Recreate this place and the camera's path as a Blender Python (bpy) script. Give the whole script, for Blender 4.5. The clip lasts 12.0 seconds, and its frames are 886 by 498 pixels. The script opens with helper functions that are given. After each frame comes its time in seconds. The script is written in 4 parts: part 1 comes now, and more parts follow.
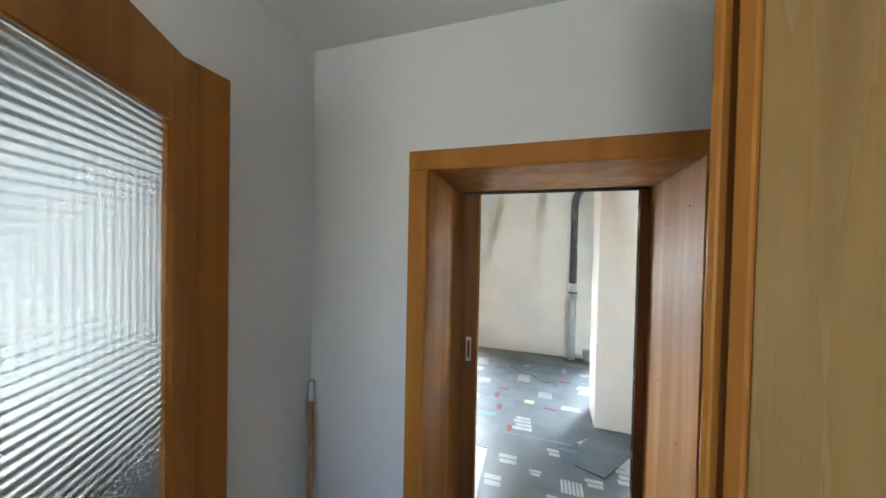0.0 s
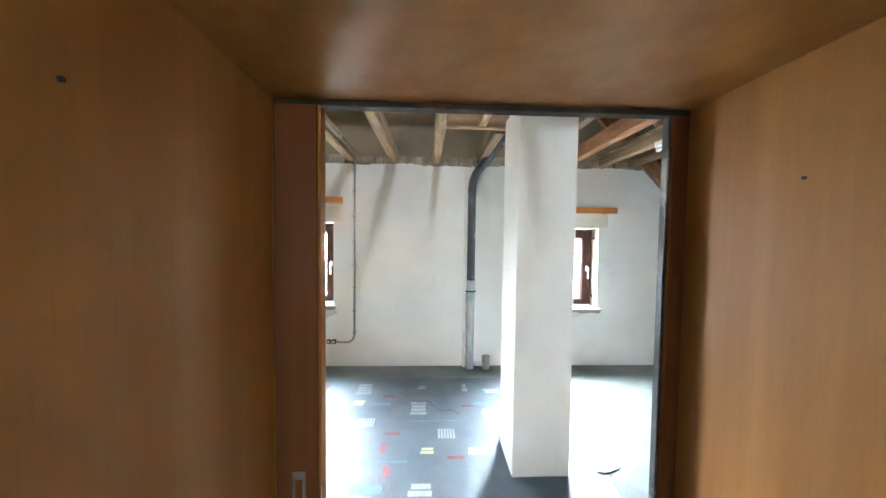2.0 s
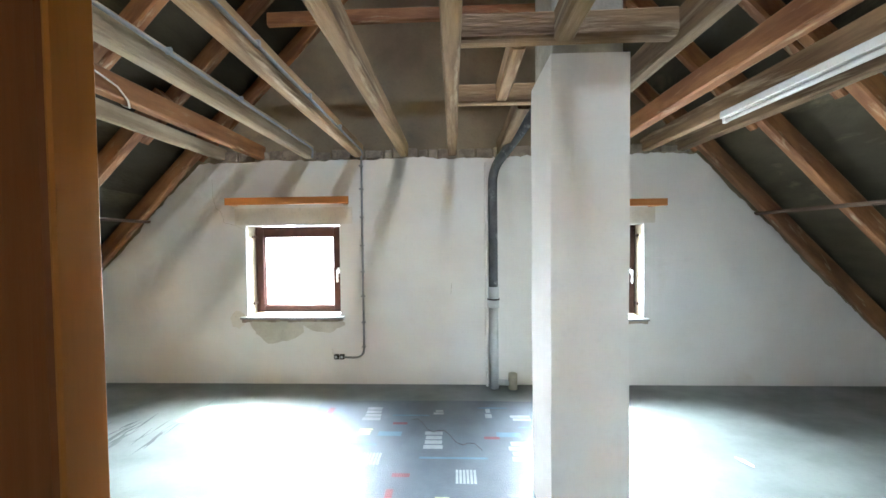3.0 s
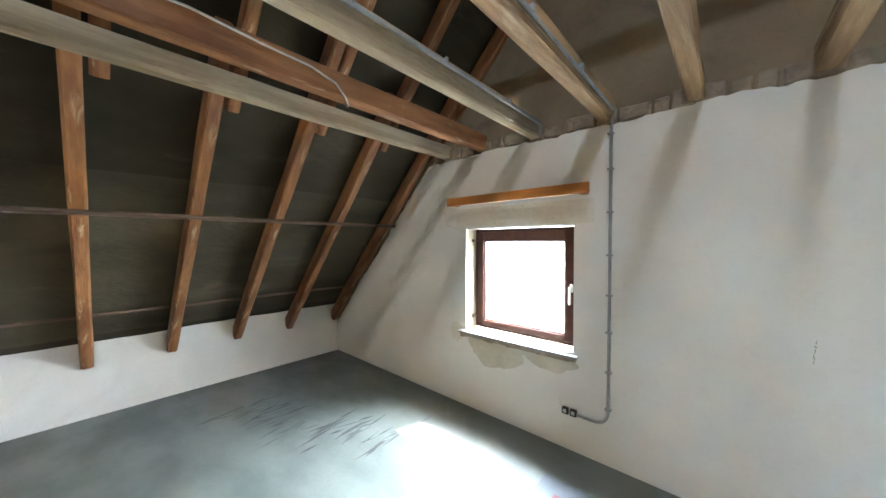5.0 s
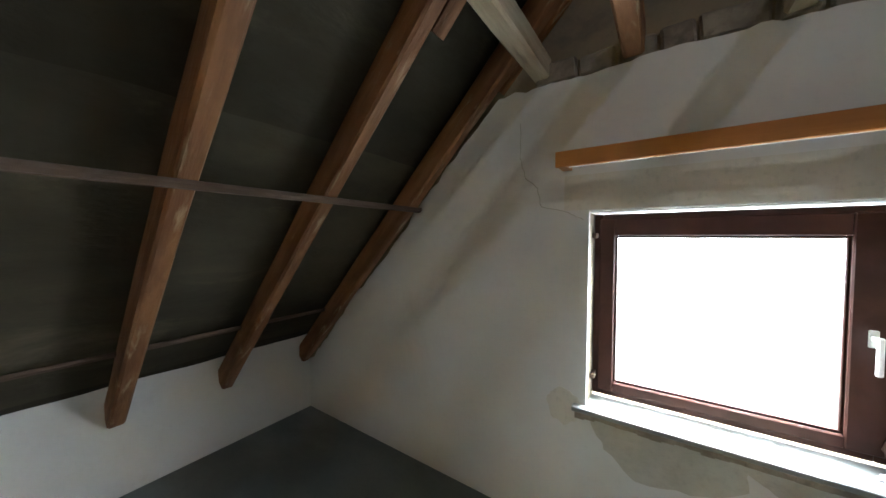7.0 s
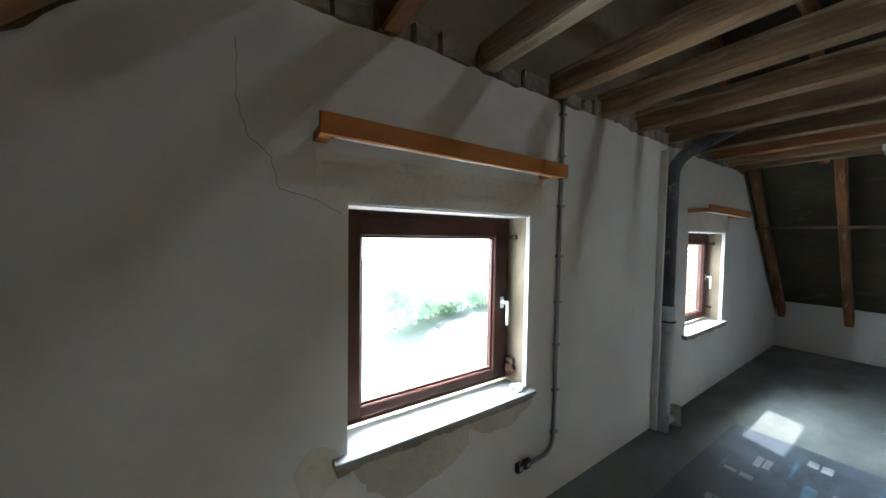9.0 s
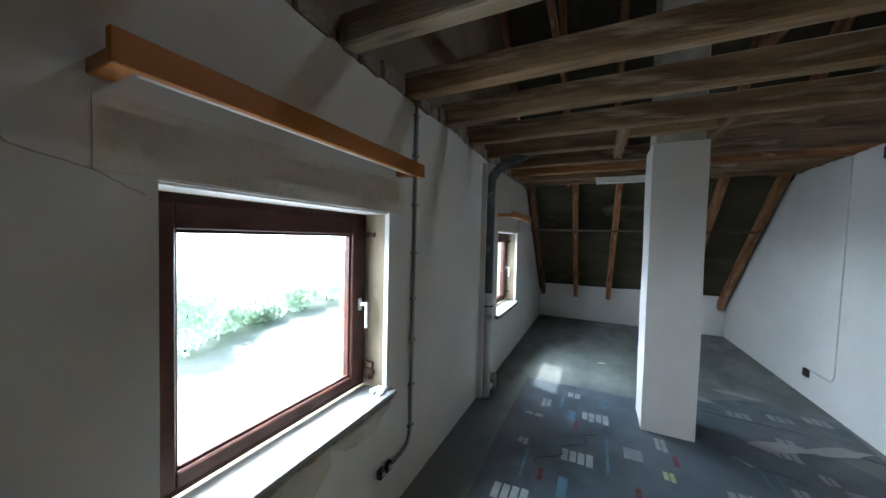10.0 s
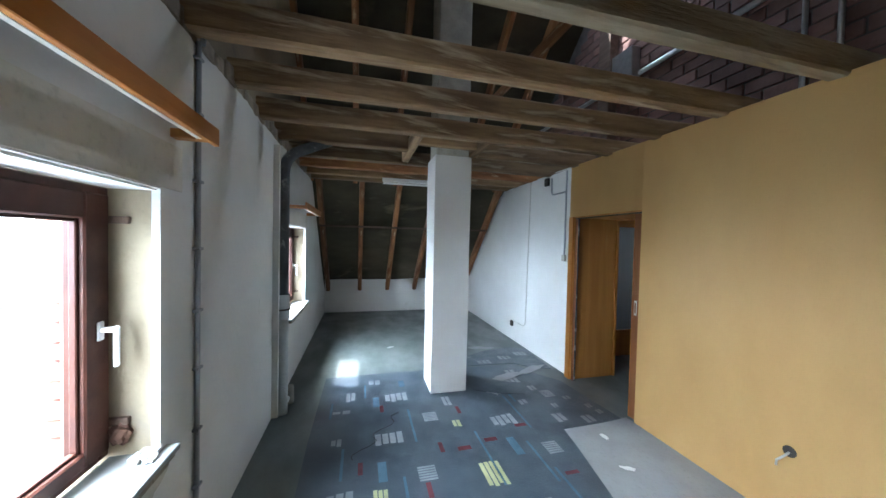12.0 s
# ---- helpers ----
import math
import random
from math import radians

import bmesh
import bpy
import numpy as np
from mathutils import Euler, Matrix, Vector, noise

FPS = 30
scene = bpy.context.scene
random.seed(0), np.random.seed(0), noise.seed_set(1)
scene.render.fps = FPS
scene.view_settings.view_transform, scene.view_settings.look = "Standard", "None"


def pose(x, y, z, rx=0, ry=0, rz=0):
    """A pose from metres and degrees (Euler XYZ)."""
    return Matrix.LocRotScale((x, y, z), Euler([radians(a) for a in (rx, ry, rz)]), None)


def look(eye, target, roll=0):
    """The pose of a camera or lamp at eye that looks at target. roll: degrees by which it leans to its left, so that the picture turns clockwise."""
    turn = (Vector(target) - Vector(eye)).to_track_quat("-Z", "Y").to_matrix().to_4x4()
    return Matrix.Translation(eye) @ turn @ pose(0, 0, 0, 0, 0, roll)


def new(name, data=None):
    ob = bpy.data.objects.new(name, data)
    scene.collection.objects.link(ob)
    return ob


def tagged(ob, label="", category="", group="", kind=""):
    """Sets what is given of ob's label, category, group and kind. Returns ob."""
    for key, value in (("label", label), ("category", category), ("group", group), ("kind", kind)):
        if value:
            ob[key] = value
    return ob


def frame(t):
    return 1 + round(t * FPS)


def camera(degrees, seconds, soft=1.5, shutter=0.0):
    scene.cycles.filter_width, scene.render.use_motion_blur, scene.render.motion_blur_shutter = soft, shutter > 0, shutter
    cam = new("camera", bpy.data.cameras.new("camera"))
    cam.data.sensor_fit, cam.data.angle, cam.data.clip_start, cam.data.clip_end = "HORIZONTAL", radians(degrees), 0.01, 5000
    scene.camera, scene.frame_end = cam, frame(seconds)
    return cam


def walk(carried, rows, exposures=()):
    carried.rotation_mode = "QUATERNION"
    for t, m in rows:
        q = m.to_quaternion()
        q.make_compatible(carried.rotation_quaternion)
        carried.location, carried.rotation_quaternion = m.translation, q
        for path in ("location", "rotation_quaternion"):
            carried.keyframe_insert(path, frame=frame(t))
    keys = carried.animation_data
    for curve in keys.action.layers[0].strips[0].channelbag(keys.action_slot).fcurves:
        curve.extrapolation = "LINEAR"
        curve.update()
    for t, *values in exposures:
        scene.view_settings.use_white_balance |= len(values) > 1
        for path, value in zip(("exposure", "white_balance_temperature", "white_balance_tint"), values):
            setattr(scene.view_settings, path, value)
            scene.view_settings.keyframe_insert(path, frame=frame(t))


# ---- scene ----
cam = camera(108.8, 12.0)
PATH = [
    (0, (0.536, 0.008, 1.677), (-0.081, 1.91, 1.643), 1.2),
    (0.5, (0.389, 0.099, 1.666), (0.122, 2.08, 1.614), 1.2),
    (1, (0.36, 0.391, 1.649), (0.325, 2.389, 1.587), 1.0),
    (1.5, (0.4, 0.744, 1.693), (0.46, 2.742, 1.613), 0.7),
    (2, (0.417, 1.085, 1.678), (0.495, 3.082, 1.599), 0.7),
    (2.5, (0.503, 1.331, 1.635), (0.564, 3.329, 1.579), 0.2),
    (4.5, (0.379, 2.282, 1.657), (-0.714, 3.957, 1.618), -0.3),
    (5, (0.114, 2.546, 1.7), (-1.225, 4.031, 1.657), -0.1),
    (5.5, (-0.26, 2.722, 1.708), (-1.602, 4.203, 1.653), -0.1),
    (6, (-0.685, 2.942, 1.674), (-2.019, 4.432, 1.631), -0.1),
    (6.5, (-1.142, 3.161, 1.708), (-2.448, 4.675, 1.65), -0.2),
    (6.7, (-1.324, 3.214, 1.702), (-2.58, 4.769, 1.636), -0.1),
    (8.5, (-2.31, 3.761, 1.732), (-1.889, 5.714, 1.641), 0.5),
    (9, (-2.297, 3.831, 1.712), (-1.196, 5.499, 1.635), 0.9),
    (9.5, (-2.299, 3.933, 1.698), (-0.793, 5.248, 1.629), 1.0),
    (10, (-2.356, 4.047, 1.704), (-0.553, 4.909, 1.637), 1.4),
    (10.5, (-2.392, 4.11, 1.73), (-0.447, 4.57, 1.668), 1.5),
    (11, (-2.356, 4.182, 1.694), (-0.362, 4.324, 1.637), 1.4),
    (11.5, (-2.329, 4.259, 1.71), (-0.341, 4.045, 1.656), 1.4),
    (12, (-2.316, 4.365, 1.661), (-0.38, 3.865, 1.613), 1.3),
]
EXPOSURE = [(0.0, 3.95, 6500, 10), (1.0, 4.1, 6600, 10), (2.0, 4.05, 6100, 10), (2.6, 3.9, 6100, 10), (4.4, 3.55, 6200, 10), (5.5, 3.55, 6200, 10), (6.6, 2.9, 6200, 10), (8.4, 1.65, 6000, 10), (9.0, 1.8, 6000, 10), (9.6, 1.85, 5900, 10), (10.5, 1.15, 5700, 10), (11.0, 1.3, 5700, 10), (12.0, 2.4, 5600, 10)]
walk(cam, [(t, look(eye, target, roll)) for t, eye, target, roll in PATH], EXPOSURE)

# ---- light ----
SUN_DOWN = Vector((-0.20, -0.60, -1.0)).normalized()
world = bpy.data.worlds.new("sky")
scene.world = world
world.use_nodes = True
wn = world.node_tree
sky = wn.nodes.new("ShaderNodeTexSky")
sky.sky_type = "NISHITA"
sky.sun_disc = False
sky.sun_elevation = math.asin(-SUN_DOWN.z)
sky.sun_rotation = math.atan2(-SUN_DOWN.x, -SUN_DOWN.y)
wn.links.new(sky.outputs[0], wn.nodes["Background"].inputs[0])
wn.nodes["Background"].inputs[1].default_value = 0.15

sun_data = bpy.data.lights.new("sun", "SUN")
sun_data.energy, sun_data.angle, sun_data.color = 5.0, radians(0.6), (1.0, 0.95, 0.88)
sun = new("sun", sun_data)
sun.matrix_world = look((0, 20, 30), Vector((0, 20, 30)) + SUN_DOWN)


def sky_lamp(name, eye, target, w, h, power, colour=(0.80, 0.91, 1.0)):
    data = bpy.data.lights.new(name, "AREA")
    data.shape, data.size, data.size_y, data.energy, data.color = "RECTANGLE", w, h, power, colour
    ob = new(name, data)
    ob.matrix_world = look(eye, target)
    return ob


# area lamps standing in for daylight that falls in through the openings
sky_lamp("sky_window_1", (-1.36, 6.15, 2.45), (-1.45, 4.2, 0.5), 1.4, 0.8, 105)
sky_lamp("sky_window_2", (2.05, 6.15, 2.45), (1.95, 4.2, 0.5), 1.4, 0.8, 105)
sky_lamp("sky_roof_window", (0.74, 2.05, 5.46), (0.80, 1.80, 4.0), 0.5, 0.5, 9.0)
sky_lamp("sky_west_room", (-1.63, 0.66, 1.5), (-0.5, 0.5, 1.45), 1.0, 1.4, 0.22)

# fill lamp added inside the closed east room, so the ribbed pane looks bright
sky_lamp("fill_east_room", (2.76, 0.5, 1.5), (1.5, 0.6, 1.4), 1.1, 1.3, 0.45)
# added fill lamp at the unseen corridor end, to brighten the north wall
sky_lamp("fill_south_end", (0.45, -2.16, 1.5), (0.45, 1.0, 1.4), 0.9, 1.2, 0.05, (1.0, 0.94, 0.86))

# ---- materials ----


def material(name, a, b, scale=3.0, rough=0.8, bump=0.15, fine=60.0, stain=None, stain_scale=1.2, stain_at=0.6,
             stretch=(1, 1, 1), metal=0.0, per_object=0.0, fine_amount=0.35, rough_var=0.08, bump_scale=None):
    m = bpy.data.materials.new(name)
    m.use_nodes = True
    n, l = m.node_tree.nodes, m.node_tree.links
    p = n["Principled BSDF"]
    p.inputs["Metallic"].default_value = metal
    tc = n.new("ShaderNodeTexCoord")
    mp = n.new("ShaderNodeMapping")
    mp.inputs["Scale"].default_value = stretch
    l.new(tc.outputs["Object"], mp.inputs["Vector"])
    vec = mp.outputs["Vector"]

    def nz(s, detail=5.0, r=0.55, d=0.0):
        t = n.new("ShaderNodeTexNoise")
        t.inputs["Scale"].default_value, t.inputs["Detail"].default_value = s, detail
        t.inputs["Roughness"].default_value, t.inputs["Distortion"].default_value = r, d
        l.new(vec, t.inputs["Vector"])
        return t.outputs["Fac"]

    def mix(f, c1, c2, kind="MIX"):
        x = n.new("ShaderNodeMix")
        x.data_type, x.blend_type = "RGBA", kind
        for sock, v in ((x.inputs[0], f), (x.inputs[6], c1), (x.inputs[7], c2)):
            if isinstance(v, (int, float)):
                sock.default_value = v
            elif isinstance(v, tuple):
                sock.default_value = (*v, 1)
            else:
                l.new(v, sock)
        return x.outputs[2]

    def ramp(f, lo, hi, v0=0.0, v1=1.0):
        r = n.new("ShaderNodeMapRange")
        r.interpolation_type = "SMOOTHSTEP"
        for i, v in enumerate((lo, hi, v0, v1)):
            r.inputs[i + 1].default_value = v
        l.new(f, r.inputs[0])
        return r.outputs[0]

    big, small = nz(scale), nz(fine, 3.0)
    col = mix(ramp(big, 0.32, 0.68), a, b)
    dark = tuple(c * 0.55 for c in a)
    col = mix(ramp(small, 0.5, 0.8, 0.0, fine_amount), col, dark)
    if stain:
        col = mix(ramp(nz(stain_scale, 8.0, 0.62, 0.6), stain_at, stain_at + 0.16, 0.0, 0.75), col, stain)
    if per_object:
        oi = n.new("ShaderNodeObjectInfo")
        hsv = n.new("ShaderNodeHueSaturation")
        l.new(ramp(oi.outputs["Random"], 0, 1, 1 - per_object, 1 + per_object), hsv.inputs["Value"])
        l.new(col, hsv.inputs["Color"])
        col = hsv.outputs["Color"]
    l.new(col, p.inputs["Base Color"])
    l.new(ramp(big, 0.3, 0.7, max(0.02, rough - rough_var), min(1.0, rough + rough_var)), p.inputs["Roughness"])
    bn = n.new("ShaderNodeBump")
    bn.inputs["Strength"].default_value, bn.inputs["Distance"].default_value = bump, 0.01
    l.new(nz(bump_scale or fine * 0.5, 6.0), bn.inputs["Height"])
    l.new(bn.outputs[0], p.inputs["Normal"])
    return m


WHITE = material("white_plaster", (0.71, 0.70, 0.675), (0.65, 0.635, 0.605), 1.3, 0.9, 0.25, 35, (0.55, 0.52, 0.465), 0.9, 0.60, fine_amount=0.10)
CORRIDOR = material("corridor_paint", (0.72, 0.71, 0.70), (0.68, 0.66, 0.65), 1.0, 0.85, 0.12, 90, fine_amount=0.08)
CREAM = material("cream_plaster", (0.665, 0.635, 0.565), (0.61, 0.58, 0.51), 2.5, 0.92, 0.3, 40, (0.50, 0.46, 0.38), 2.0, 0.58)
CEMENT = material("rough_cement", (0.45, 0.42, 0.35), (0.33, 0.31, 0.26), 5.0, 0.95, 0.7, 45, (0.22, 0.20, 0.17), 6.0, 0.58)
MORTARPATCH = material("old_patch_mortar", (0.56, 0.53, 0.455), (0.47, 0.44, 0.37), 5.0, 0.95, 0.6, 40, (0.36, 0.33, 0.27), 5.0, 0.60, fine_amount=0.2)
RENDER = material("brown_render", (0.31, 0.25, 0.165), (0.22, 0.175, 0.115), 1.6, 0.95, 0.5, 30, (0.15, 0.125, 0.10), 1.2, 0.58)
RUBBLE = material("rubble", (0.36, 0.30, 0.23), (0.22, 0.18, 0.14), 9.0, 0.95, 0.8, 60, (0.14, 0.115, 0.09), 7.0, 0.55)
FELT = material("roofing_felt", (0.074, 0.062, 0.040), (0.038, 0.032, 0.021), 1.5, 0.95, 0.5, 70, (0.125, 0.105, 0.070), 2.4, 0.56, (1, 0.4, 1), per_object=0.3)
RAFTER = material("red_brown_timber", (0.31, 0.135, 0.048), (0.165, 0.066, 0.024), 2.2, 0.7, 0.5, 28, (0.50, 0.37, 0.23), 3.4, 0.57, (0.9, 5, 5), per_object=0.25)
JOIST = material("grey_brown_timber", (0.30, 0.19, 0.095), (0.145, 0.086, 0.045), 2.4, 0.8, 0.7, 26, (0.48, 0.38, 0.25), 2.2, 0.54, (0.6, 5, 5), per_object=0.3)
PALEJOIST = material("weathered_pale_timber", (0.44, 0.36, 0.245), (0.26, 0.195, 0.12), 2.0, 0.85, 0.8, 26, (0.17, 0.115, 0.07), 2.6, 0.58, (0.6, 5, 5), per_object=0.15)
LATH = material("dark_lath", (0.12, 0.075, 0.05), (0.08, 0.05, 0.035), 3.0, 0.8, 0.4, 30, None, stretch=(0.6, 6, 6))
VENEER = material("orange_veneer", (0.44, 0.175, 0.032), (0.36, 0.135, 0.023), 1.6, 0.5, 0.06, 30, (0.50, 0.245, 0.05), 1.4, 0.6, (7, 7, 0.45), fine_amount=0.25)
LINING = material("brown_veneer", (0.41, 0.185, 0.045), (0.34, 0.145, 0.032), 1.6, 0.5, 0.06, 30, (0.42, 0.23, 0.08), 1.4, 0.6, (7, 7, 0.45), fine_amount=0.25)
DARKVENEER = material("dark_red_veneer", (0.20, 0.072, 0.022), (0.15, 0.052, 0.016), 2.0, 0.42, 0.06, 30, None, stretch=(8, 8, 0.4), fine_amount=0.25)
PALEVENEER = material("pale_veneer", (0.40, 0.245, 0.095), (0.32, 0.18, 0.06), 1.8, 0.30, 0.05, 26, (0.55, 0.34, 0.12), 1.2, 0.58, (9, 9, 0.5), fine_amount=0.25)
OCHRE = material("ochre_board", (0.50, 0.305, 0.115), (0.45, 0.265, 0.095), 0.9, 0.5, 0.06, 50, (0.52, 0.30, 0.10), 1.0, 0.64, (2, 2, 0.8), fine_amount=0.12)
PINE = material("varnished_board", (0.50, 0.20, 0.045), (0.42, 0.155, 0.03), 2.0, 0.45, 0.08, 28, None, stretch=(0.6, 7, 7), fine_amount=0.25)
MAHOGANY = material("mahogany_frame", (0.056, 0.019, 0.012), (0.036, 0.012, 0.008), 2.0, 0.48, 0.05, 40, None, stretch=(4, 4, 4), fine_amount=0.25)
SCREED = material("painted_screed", (0.140, 0.155, 0.142), (0.095, 0.107, 0.098), 1.4, 0.42, 0.10, 30, None, stretch=(1, 1.6, 1), rough_var=0.10)
PALESCREED = material("pale_screed", (0.30, 0.30, 0.295), (0.25, 0.25, 0.245), 2.0, 0.6, 0.2, 40, (0.36, 0.36, 0.35), 2.5, 0.6)
CARPET = material("blue_grey_carpet", (0.062, 0.078, 0.092), (0.045, 0.058, 0.070), 3.0, 0.38, 0.3, 220, (0.11, 0.12, 0.125), 2.0, 0.63, fine_amount=0.6)
PRINTWHITE = material("carpet_print_white", (0.29, 0.30, 0.295), (0.21, 0.22, 0.22), 6, 0.7, 0.4, 220, None, fine_amount=0.5)
PRINTBLUE = material("carpet_print_blue", (0.09, 0.16, 0.205), (0.07, 0.125, 0.165), 6, 0.7, 0.4, 220, None, fine_amount=0.5)
PRINTRED = material("carpet_print_red", (0.17, 0.032, 0.038), (0.125, 0.026, 0.03), 6, 0.7, 0.4, 220, None, fine_amount=0.5)
PRINTYELLOW = material("carpet_print_yellow", (0.42, 0.41, 0.20), (0.34, 0.33, 0.16), 6, 0.7, 0.4, 220, None, fine_amount=0.5)
STONE = material("sill_stone", (0.27, 0.27, 0.25), (0.20, 0.20, 0.185), 4, 0.5, 0.1, 60, (0.28, 0.27, 0.25), 3.5, 0.6)
PIPEGREY = material("grey_plastic_pipe", (0.53, 0.56, 0.56), (0.46, 0.49, 0.49), 5, 0.5, 0.05, 50, (0.55, 0.55, 0.53), 6, 0.62)
PIPEDARK = material("tarred_iron_pipe", (0.10, 0.105, 0.11), (0.065, 0.068, 0.072), 5, 0.65, 0.35, 40, (0.50, 0.49, 0.47), 7.0, 0.53)
CONDUIT = material("grey_conduit", (0.30, 0.31, 0.32), (0.25, 0.26, 0.27), 8, 0.55, 0.05, 60)
STEEL = material("galvanised_steel", (0.52, 0.54, 0.55), (0.42, 0.44, 0.45), 10, 0.38, 0.05, 60, metal=0.8)
ENAMEL = material("white_enamel", (0.78, 0.78, 0.76), (0.72, 0.72, 0.70), 6, 0.35, 0.03, 50)
DARK = material("dark_grime_and_hole_shade", (0.05, 0.04, 0.032), (0.03, 0.024, 0.02), 10, 0.85, 0.5, 60, (0.16, 0.09, 0.05), 12, 0.58)
CABLEWHITE = material("pale_cable", (0.55, 0.53, 0.48), (0.46, 0.44, 0.40), 10, 0.6, 0.05, 60)
BRICK = material("brown_brick", (0.16, 0.085, 0.068), (0.10, 0.058, 0.05), 4, 0.88, 0.5, 45, (0.27, 0.235, 0.22), 5, 0.6, per_object=0.3)
MORTAR = material("mortar", (0.085, 0.075, 0.068), (0.055, 0.048, 0.044), 6, 0.95, 0.5, 50)
BRICKRED = material("red_facing_brick", (0.42, 0.15, 0.10), (0.34, 0.12, 0.08), 6, 0.85, 0.3, 45, per_object=0.2)
LEAF = material("foliage", (0.12, 0.17, 0.07), (0.09, 0.13, 0.05), 1.5, 0.7, 0.2, 20)
GRASS = material("pale_yard", (0.30, 0.30, 0.27), (0.22, 0.24, 0.19), 0.25, 0.9, 0.3, 5)
ln, ll = LEAF.node_tree.nodes, LEAF.node_tree.links
thin, both = ln.new("ShaderNodeBsdfTranslucent"), ln.new("ShaderNodeMixShader")
# paler than real leaves: the washed-out haze is put into this colour
thin.inputs[0].default_value, both.inputs[0].default_value = (0.74, 0.84, 0.72, 1), 0.90
ll.new(ln["Principled BSDF"].outputs[0], both.inputs[1])
ll.new(thin.outputs[0], both.inputs[2])
ll.new(both.outputs[0], ln["Material Output"].inputs[0])
BARK = material("bark", (0.12, 0.09, 0.065), (0.08, 0.06, 0.042), 6, 0.9, 0.6, 30)
BROOM = material("broom_stick", (0.42, 0.20, 0.07), (0.34, 0.15, 0.05), 4, 0.5, 0.05, 40, None, stretch=(6, 6, 0.6))


for m in (VENEER, LINING, MAHOGANY, OCHRE, FELT, DARKVENEER):
    m.node_tree.nodes["Principled BSDF"].inputs["Specular IOR Level"].default_value = 0.22


def glass(name, rough):
    m = bpy.data.materials.new(name)
    m.use_nodes = True
    p = m.node_tree.nodes["Principled BSDF"]
    p.inputs["Base Color"].default_value = (0.95, 0.98, 0.98, 1)
    p.inputs["Transmission Weight"].default_value = 1
    p.inputs["Roughness"].default_value = rough
    p.inputs["IOR"].default_value = 1.45
    return m


CLEAR = glass("window_glass", 0.0)
RIBBED = glass("ribbed_glass", 0.30)

# ---- building helpers ----


def box(bm, x0, x1, y0, y1, z0, z1, bevel=0.0, m=None):
    vs = [bm.verts.new((x, y, z)) for x in (x0, x1) for y in (y0, y1) for z in (z0, z1)]
    fs = [bm.faces.new([vs[i] for i in q]) for q in ((0, 1, 3, 2), (4, 6, 7, 5), (0, 4, 5, 1), (2, 3, 7, 6), (0, 2, 6, 4), (1, 5, 7, 3))]
    if m is not None:
        bmesh.ops.transform(bm, matrix=m, verts=vs)
    if bevel:
        es = list({e for f in fs for e in f.edges})
        bmesh.ops.bevel(bm, geom=es, offset=bevel, segments=1, affect="EDGES")
    return bm


def boxed(*args, **kw):
    return box(bmesh.new(), *args, **kw)


def tube(bm, pts, r, sides=12):
    """A round bar along a line of points."""
    pts = [Vector(p) for p in pts]
    rings, last = [], None
    for i, p in enumerate(pts):
        d = (pts[min(i + 1, len(pts) - 1)] - pts[max(i - 1, 0)]).normalized()
        q = d.to_track_quat("Z", "Y") if last is None else last[0].rotation_difference(d) @ last[1]
        last = (d, q)
        rings.append([bm.verts.new(p + q @ Vector((r * math.cos(a), r * math.sin(a), 0))) for a in [k * math.tau / sides for k in range(sides)]])
    for a, b in zip(rings, rings[1:]):
        for k in range(sides):
            f = bm.faces.new((a[k], a[(k + 1) % sides], b[(k + 1) % sides], b[k]))
            f.smooth = True
    bm.faces.new(rings[0][::-1])
    bm.faces.new(rings[-1])
    return bm


def tubed(pts, r, sides=12):
    return tube(bmesh.new(), pts, r, sides)


def bend(a, corner, b, r, n=6):
    """Points that round the corner between a and b."""
    a, c, b = Vector(a), Vector(corner), Vector(b)
    p, q = c + (a - c).normalized() * r, c + (b - c).normalized() * r
    return [a] + [(1 - t) ** 2 * p + 2 * t * (1 - t) * c + t * t * q for t in [i / n for i in range(n + 1)]] + [b]


def mesh_of(name, bm, mat):
    bmesh.ops.recalc_face_normals(bm, faces=bm.faces)
    me = bpy.data.meshes.new(name)
    bm.to_mesh(me)
    bm.free()
    me.materials.append(mat)
    return me


def thing(name, bm, mat, label, category="", group="", kind="", at=None):
    ob = new(name, mesh_of(name, bm, mat))
    if at is not None:
        ob.matrix_world = at
    return tagged(ob, label, category, group, kind)


def base(name, loc, label, category, group="", kind="", at=None):
    ob = new(name)
    ob.empty_display_size = 0.1
    ob.matrix_world = at if at is not None else Matrix.Translation(loc)
    return tagged(ob, label, category, group, kind)


def part(name, bm, mat, parent, label="", local=False):
    """One mesh under a thing. Its bmesh is in world metres unless local."""
    ob = new(name, mesh_of(name, bm, mat))
    ob.parent = parent
    if not local:
        w = Matrix.Identity(4)
        o = parent
        while o is not None:
            w = o.matrix_parent_inverse @ o.matrix_basis @ w
            o = o.parent
        ob.matrix_parent_inverse = w.inverted()
    return tagged(ob, label)


